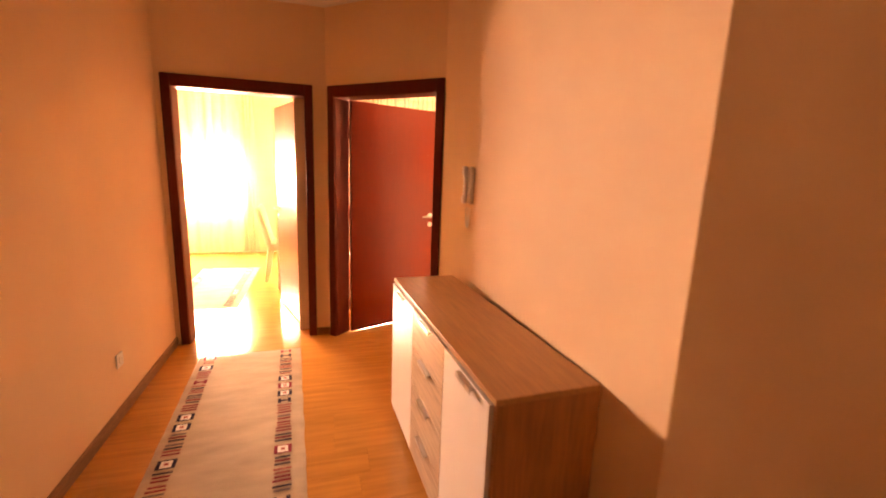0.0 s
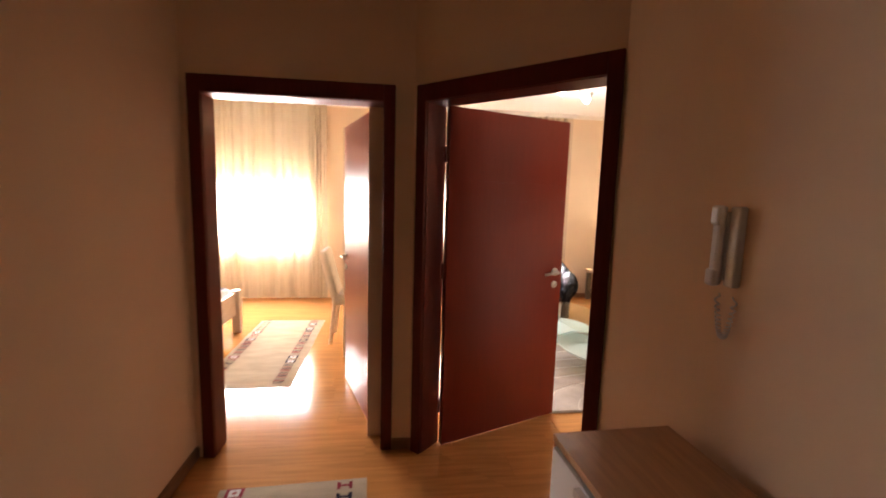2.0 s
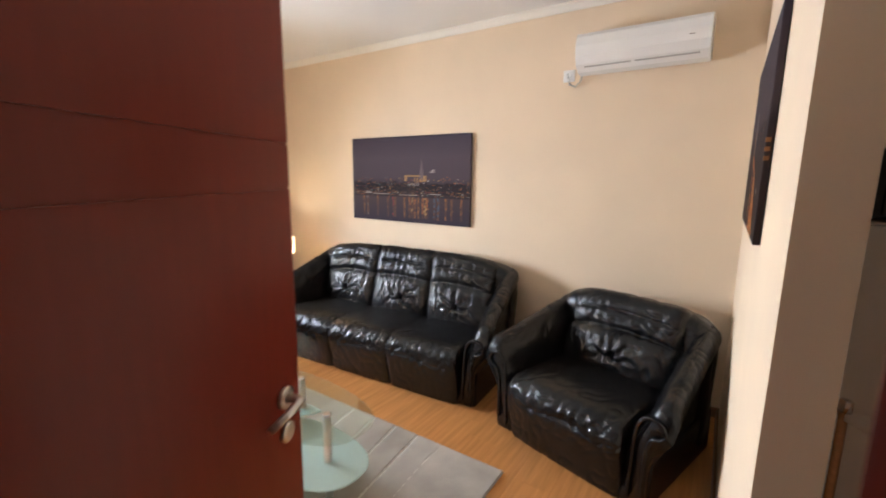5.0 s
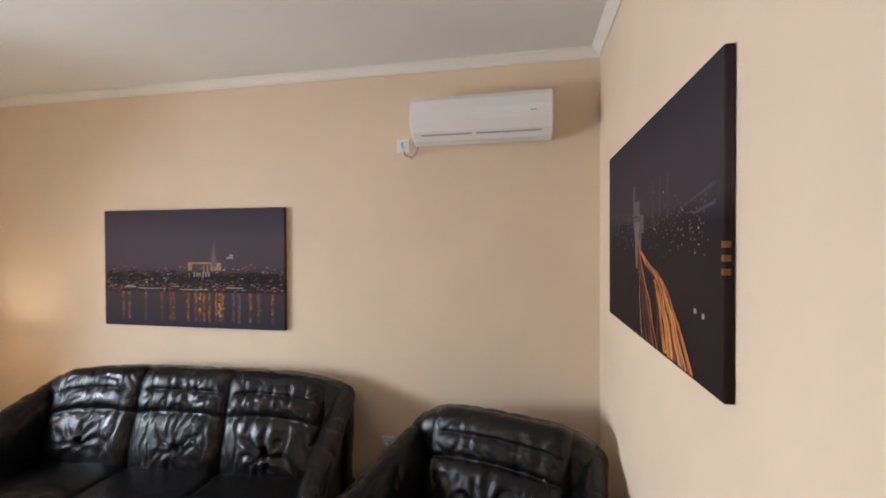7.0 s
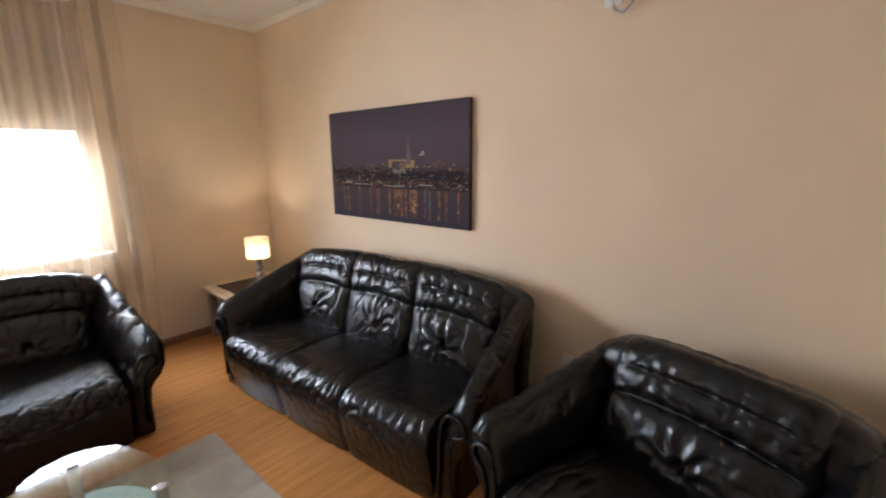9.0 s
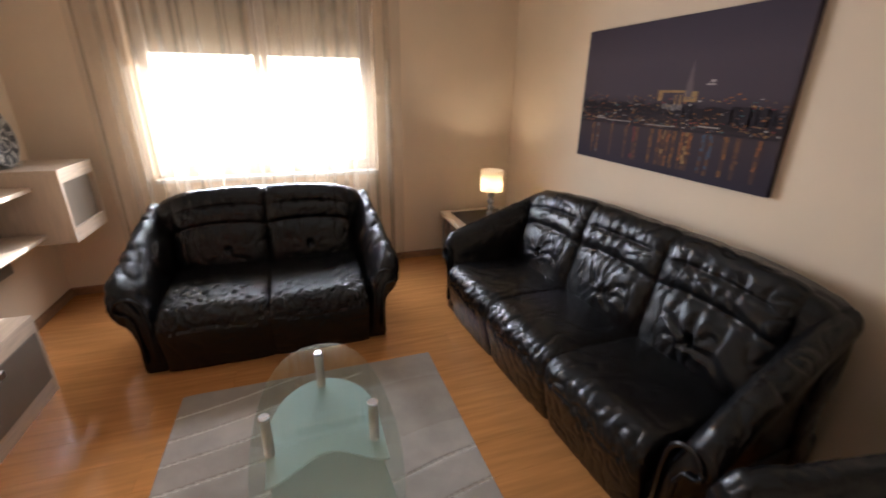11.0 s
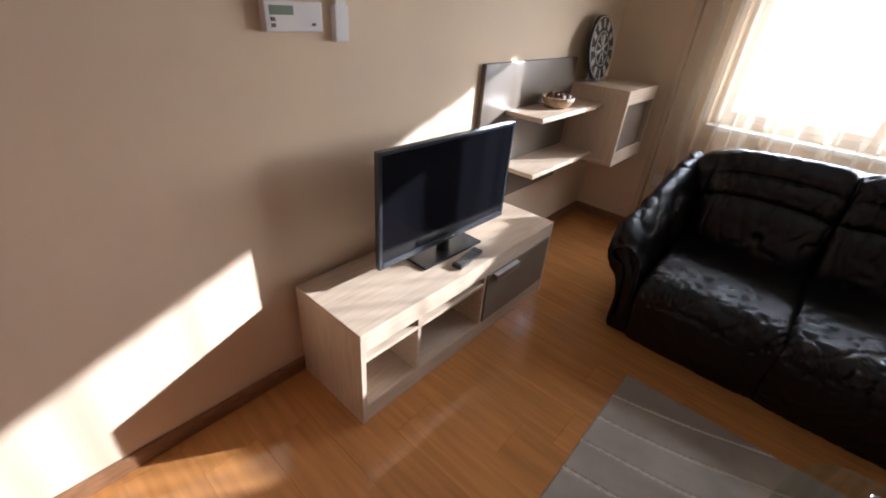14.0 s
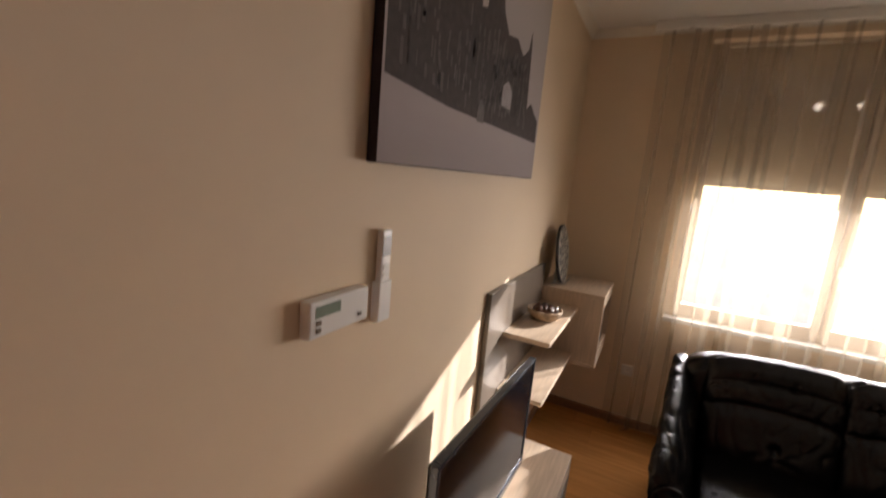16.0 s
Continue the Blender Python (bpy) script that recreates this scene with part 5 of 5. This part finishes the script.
woven_rug(pose(0, 0, 0), -1.25, -0.53, 4.52, 6.30, "cream woven bedside rug with patterned red borders", 8)

# ---- bedroom ----
bed = empty("bed", pose(0.07, 0, 0), "pale wooden bed with a striped blue bedspread", "bed")
boxes("post", [(-1.50, -1.42, 5.86, 5.94, 0, 0.46), (-1.50, -1.42, 4.05, 4.13, 0, 0.46)], M_oak_v, bed, 0.004)
boxes("rail", [(-1.485, -1.455, 4.13, 5.86, 0.20, 0.44), (-3.15, -1.50, 5.885, 5.915, 0.20, 0.44), (-3.15, -1.50, 4.075, 4.105, 0.20, 0.44)], M_oak, bed, 0.003)
boxes("headboard", [(-3.19, -3.15, 4.05, 5.94, 0.0, 0.95)], M_oak, bed, 0.004)
bm = bmesh.new()
nx, ny = 60, 50
g = []
for i in range(nx + 1):
    col = []
    for j in range(ny + 1):
        x, y = -3.14 + 1.66 * i / nx, 4.11 + 1.77 * j / ny
        e = min(i, nx - i, j, ny - j) / 6
        col.append(bm.verts.new((x, y, 0.42 + 0.13 * min(1, e) ** 0.5 + 0.012 * noise.noise((x * 4, y * 4, 0)))))
    g.append(col)
M_bed = [material(n, c, 0.9, scale=30, vary=0.1, bump=0.3, bump_scale=200, spec=0.1) for n, c in (("bedspread_blue", (0.10, 0.13, 0.20)), ("bedspread_grey", (0.30, 0.32, 0.36)), ("bedspread_plum", (0.14, 0.08, 0.13)), ("bedspread_white", (0.5, 0.5, 0.5)))]
order = (0, 0, 0, 1, 0, 2, 2, 3, 2, 0, 0, 1, 1, 0, 3)
for i in range(nx):
    for j in range(ny):
        fc = bm.faces.new((g[i][j], g[i + 1][j], g[i + 1][j + 1], g[i][j + 1]))
        fc.material_index = order[(i // 2) % len(order)]
ob = mesh_ob("bedspread", bm, M_bed[0], bed, True)
for mm in M_bed[1:]:
    ob.data.materials.append(mm)

tower = empty("tall_cabinet", pose(0, 0, 0), "tall narrow beige bedroom cabinet against the wall", "cabinet")
boxes("case", [(-0.19, 0.098, 5.12, 5.145, 0, 2.08), (-0.19, 0.098, 5.50, 5.525, 0, 2.08), (-0.19, 0.098, 5.145, 5.50, 2.055, 2.08), (0.08, 0.098, 5.145, 5.50, 0, 2.055)], M_oak_v, tower, 0.002)
boxes("shelf", [(-0.18, 0.08, 5.145, 5.50, z, z + 0.02) for z in (0.06, 0.45, 0.85, 1.25, 1.65)], M_oak, tower)

chair = empty("dining_chair", pose(-0.34, 5.66, 0, 0, 0, -90), "cream upholstered high-back chair with light wooden legs", "chair")
M_cloth = material("cream_upholstery", (0.62, 0.54, 0.42), 0.8, scale=12, vary=0.06, bump=0.3, bump_scale=220)
def soft_block(name, size, m, parent, mat, r=0.03):
    hx, hy, hz = (c / 2 for c in size)
    bm = bmesh.new()
    bmesh.ops.create_cube(bm, size=2)
    bmesh.ops.subdivide_edges(bm, edges=bm.edges[:], cuts=12, use_grid_fill=True)
    for v in bm.verts:
        c = v.co
        p = Vector((c.x * hx, c.y * hy, c.z * hz))
        inner = Vector((max(-hx + r, min(hx - r, p.x)), max(-hy + r, min(hy - r, p.y)), max(-hz + r, min(hz - r, p.z))))
        v.co = m @ (inner + (p - inner).normalized() * r)
    mesh_ob(name, bm, mat, parent, True)
soft_block("seat", (0.44, 0.44, 0.09), pose(0, 0.22, 0.45), chair, M_cloth)
soft_block("backrest", (0.43, 0.07, 0.50), pose(0, -0.03, 0.70, 14), chair, M_cloth)
for x, y, lean in ((-0.18, 0.03, -0.05), (0.18, 0.03, -0.05), (-0.18, 0.40, 0.0), (0.18, 0.40, 0.0)):
    bm = bmesh.new()
    add_tube(bm, [(x, y + lean, 0.0), (x, y, 0.42)], [0.017, 0.024], 4)
    mesh_ob("leg", bm, M_oak, chair)

# ---- kitchen corner seen past the wall ----
fridge = empty("refrigerator", pose(0, 0, 0), "low white refrigerator in the kitchen corner", "refrigerator")
box("body", 3.02, 3.58, 2.30, 2.86, 0.03, 1.385, M_white, fridge, 0.01)
box("door", 2.965, 3.015, 2.305, 2.855, 0.06, 1.375, M_white, fridge, 0.012)
box("handle", 2.945, 2.965, 2.33, 2.36, 0.9, 1.15, M_plastic, fridge, 0.004)
boxes("foot", [(x, x + 0.04, y, y + 0.04, 0, 0.03) for x in (3.04, 3.50) for y in (2.32, 2.80)], M_black, fridge)
oven = empty("microwave_oven", pose(0, 0, 0), "dark microwave oven standing on the refrigerator", "microwave")
box("case", 3.05, 3.50, 2.32, 2.80, 1.395, 1.66, M_black, oven, 0.008)
box("door", 3.035, 3.05, 2.34, 2.66, 1.41, 1.645, M_screen, oven, 0.004)
boxes("foot", [(3.1, 3.13, 2.36, 2.39, 1.385, 1.395), (3.1, 3.13, 2.72, 2.75, 1.385, 1.395), (3.42, 3.45, 2.36, 2.39, 1.385, 1.395), (3.42, 3.45, 2.72, 2.75, 1.385, 1.395)], M_black, oven)

valve = empty("radiator_valve", pose(2.31, 2.82, 0), "white thermostatic valve on a heating pipe in the kitchen", "valve")
tube("pipe", [(0, 0, 0), (0, 0, 0.87), (0.015, 0, 0.885), (0.10, 0, 0.885)], 0.011, M_walnut, valve)
tube("knob", [(0.0, -0.005, 0.885), (-0.012, -0.03, 0.885), (-0.016, -0.04, 0.885), (-0.04, -0.085, 0.885), (-0.043, -0.09, 0.885)], [0.013, 0.019, 0.023, 0.021, 0.014], M_plastic, valve, 14)
tube("collar", [(0, 0, 0.90), (0, 0, 0.93), (0, 0, 0.935)], [0.017, 0.017, 0.012], M_chrome, valve, 12)

# ---- outside ----
ground = bpy.data.meshes.new("ground")
ground.from_pydata([(-400, -400, -4), (400, -400, -4), (400, 400, -4), (-400, 400, -4)], [], [(0, 1, 2, 3)])
ground.materials.append(material("outside_ground", (0.28, 0.26, 0.23), 0.9, scale=0.3, vary=0.15, bump=0))
structure(new("ground", ground), "pale paved ground outside")


# ---- floor planks ----
def clip(poly, line):
    """Keep the side of a*x + b*y <= c."""
    a, b, c = line
    out = []
    for i, p in enumerate(poly):
        q = poly[(i + 1) % len(poly)]
        dp, dq = a * p[0] + b * p[1] - c, a * q[0] + b * q[1] - c
        if dp <= 0:
            out.append(p)
        if dp * dq < 0:
            t = dp / (dp - dq)
            out.append((p[0] + (q[0] - p[0]) * t, p[1] + (q[1] - p[1]) * t))
    return out


def planks(x0, x1, y0, y1, along, cut=None, seed=1):
    rng = random.Random(seed)
    L, Wd, gap = 1.28, 0.193, 0.0004
    across = (y0, y1) if along == "x" else (x0, x1)
    length = (x0, x1) if along == "x" else (y0, y1)
    a = across[0]
    while a < across[1] - 0.01:
        b = min(a + Wd, across[1])
        p = length[0] - rng.random() * L
        while p < length[1]:
            s, e = max(p, length[0]), min(p + L, length[1])
            p += L
            if e - s < 0.02:
                continue
            r = [(s + gap, a + gap), (e - gap, a + gap), (e - gap, b - gap), (s + gap, b - gap)]
            if along == "y":
                r = [(v, u) for u, v in r][::-1]
            if cut:
                r = clip(r, cut)
            if len(r) < 3:
                continue
            cx, cy = sum(q[0] for q in r) / len(r), sum(q[1] for q in r) / len(r)
            bm = bmesh.new()
            add_prism(bm, [(u - cx, v - cy) for u, v in r], -0.010, 0.0)
            ob = mesh_ob("plank", bm, M_plank_x if along == "x" else M_plank_y, floor)
            ob.location = (cx, cy, 0)
        a += Wd


def plank_material(name, stretch):
    m = material(name, (0.52, 0.235, 0.070), 0.11, scale=2.2, vary=0.10, bump=0.012, bump_scale=14, stretch=stretch)
    nt = m.node_tree
    b = nt.nodes["Principled BSDF"]
    info = nt.nodes.new("ShaderNodeObjectInfo")
    hsv = nt.nodes.new("ShaderNodeHueSaturation")
    mr = nt.nodes.new("ShaderNodeMapRange")
    mr.inputs[3].default_value, mr.inputs[4].default_value = 0.94, 1.05
    nt.links.new(info.outputs["Random"], mr.inputs[0])
    nt.links.new(mr.outputs[0], hsv.inputs["Value"])
    old = b.inputs["Base Color"].links[0].from_socket
    nt.links.new(old, hsv.inputs["Color"])
    nt.links.new(hsv.outputs[0], b.inputs["Base Color"])
    mp = next(n for n in nt.nodes if n.type == "MAPPING")
    add = nt.nodes.new("ShaderNodeVectorMath")
    sc = nt.nodes.new("ShaderNodeMath")
    sc.operation = "MULTIPLY"
    sc.inputs[1].default_value = 37.0
    nt.links.new(info.outputs["Random"], sc.inputs[0])
    tc = next(n for n in nt.nodes if n.type == "TEX_COORD")
    nt.links.new(tc.outputs["Object"], add.inputs[0])
    nt.links.new(sc.outputs[0], add.inputs[1])
    nt.links.new(add.outputs[0], mp.inputs[0])
    return m


M_plank_x, M_plank_y = plank_material("plank_across", (1.2, 16, 1)), plank_material("plank_along", (16, 1.2, 1))
DIAG = (s1 + s2) / 2
planks(-0.9, 1.19, -1.65, 3.73, "x", (1, 1, DIAG), 1)
planks(1.19, 2.66, -1.65, 0.78, "x", None, 2)
planks(-3.25, 0.15, 3.73, 7.5, "x", None, 3)
planks(0.15, 3.95, 2.96, 7.5, "x", (-1, -1, -DIAG), 4)
planks(1.19, 3.95, 0.78, 2.96, "x", None, 5)
planks(0.15, 0.34, 3.73, 3.97, "x", (1, 1, DIAG), 6)
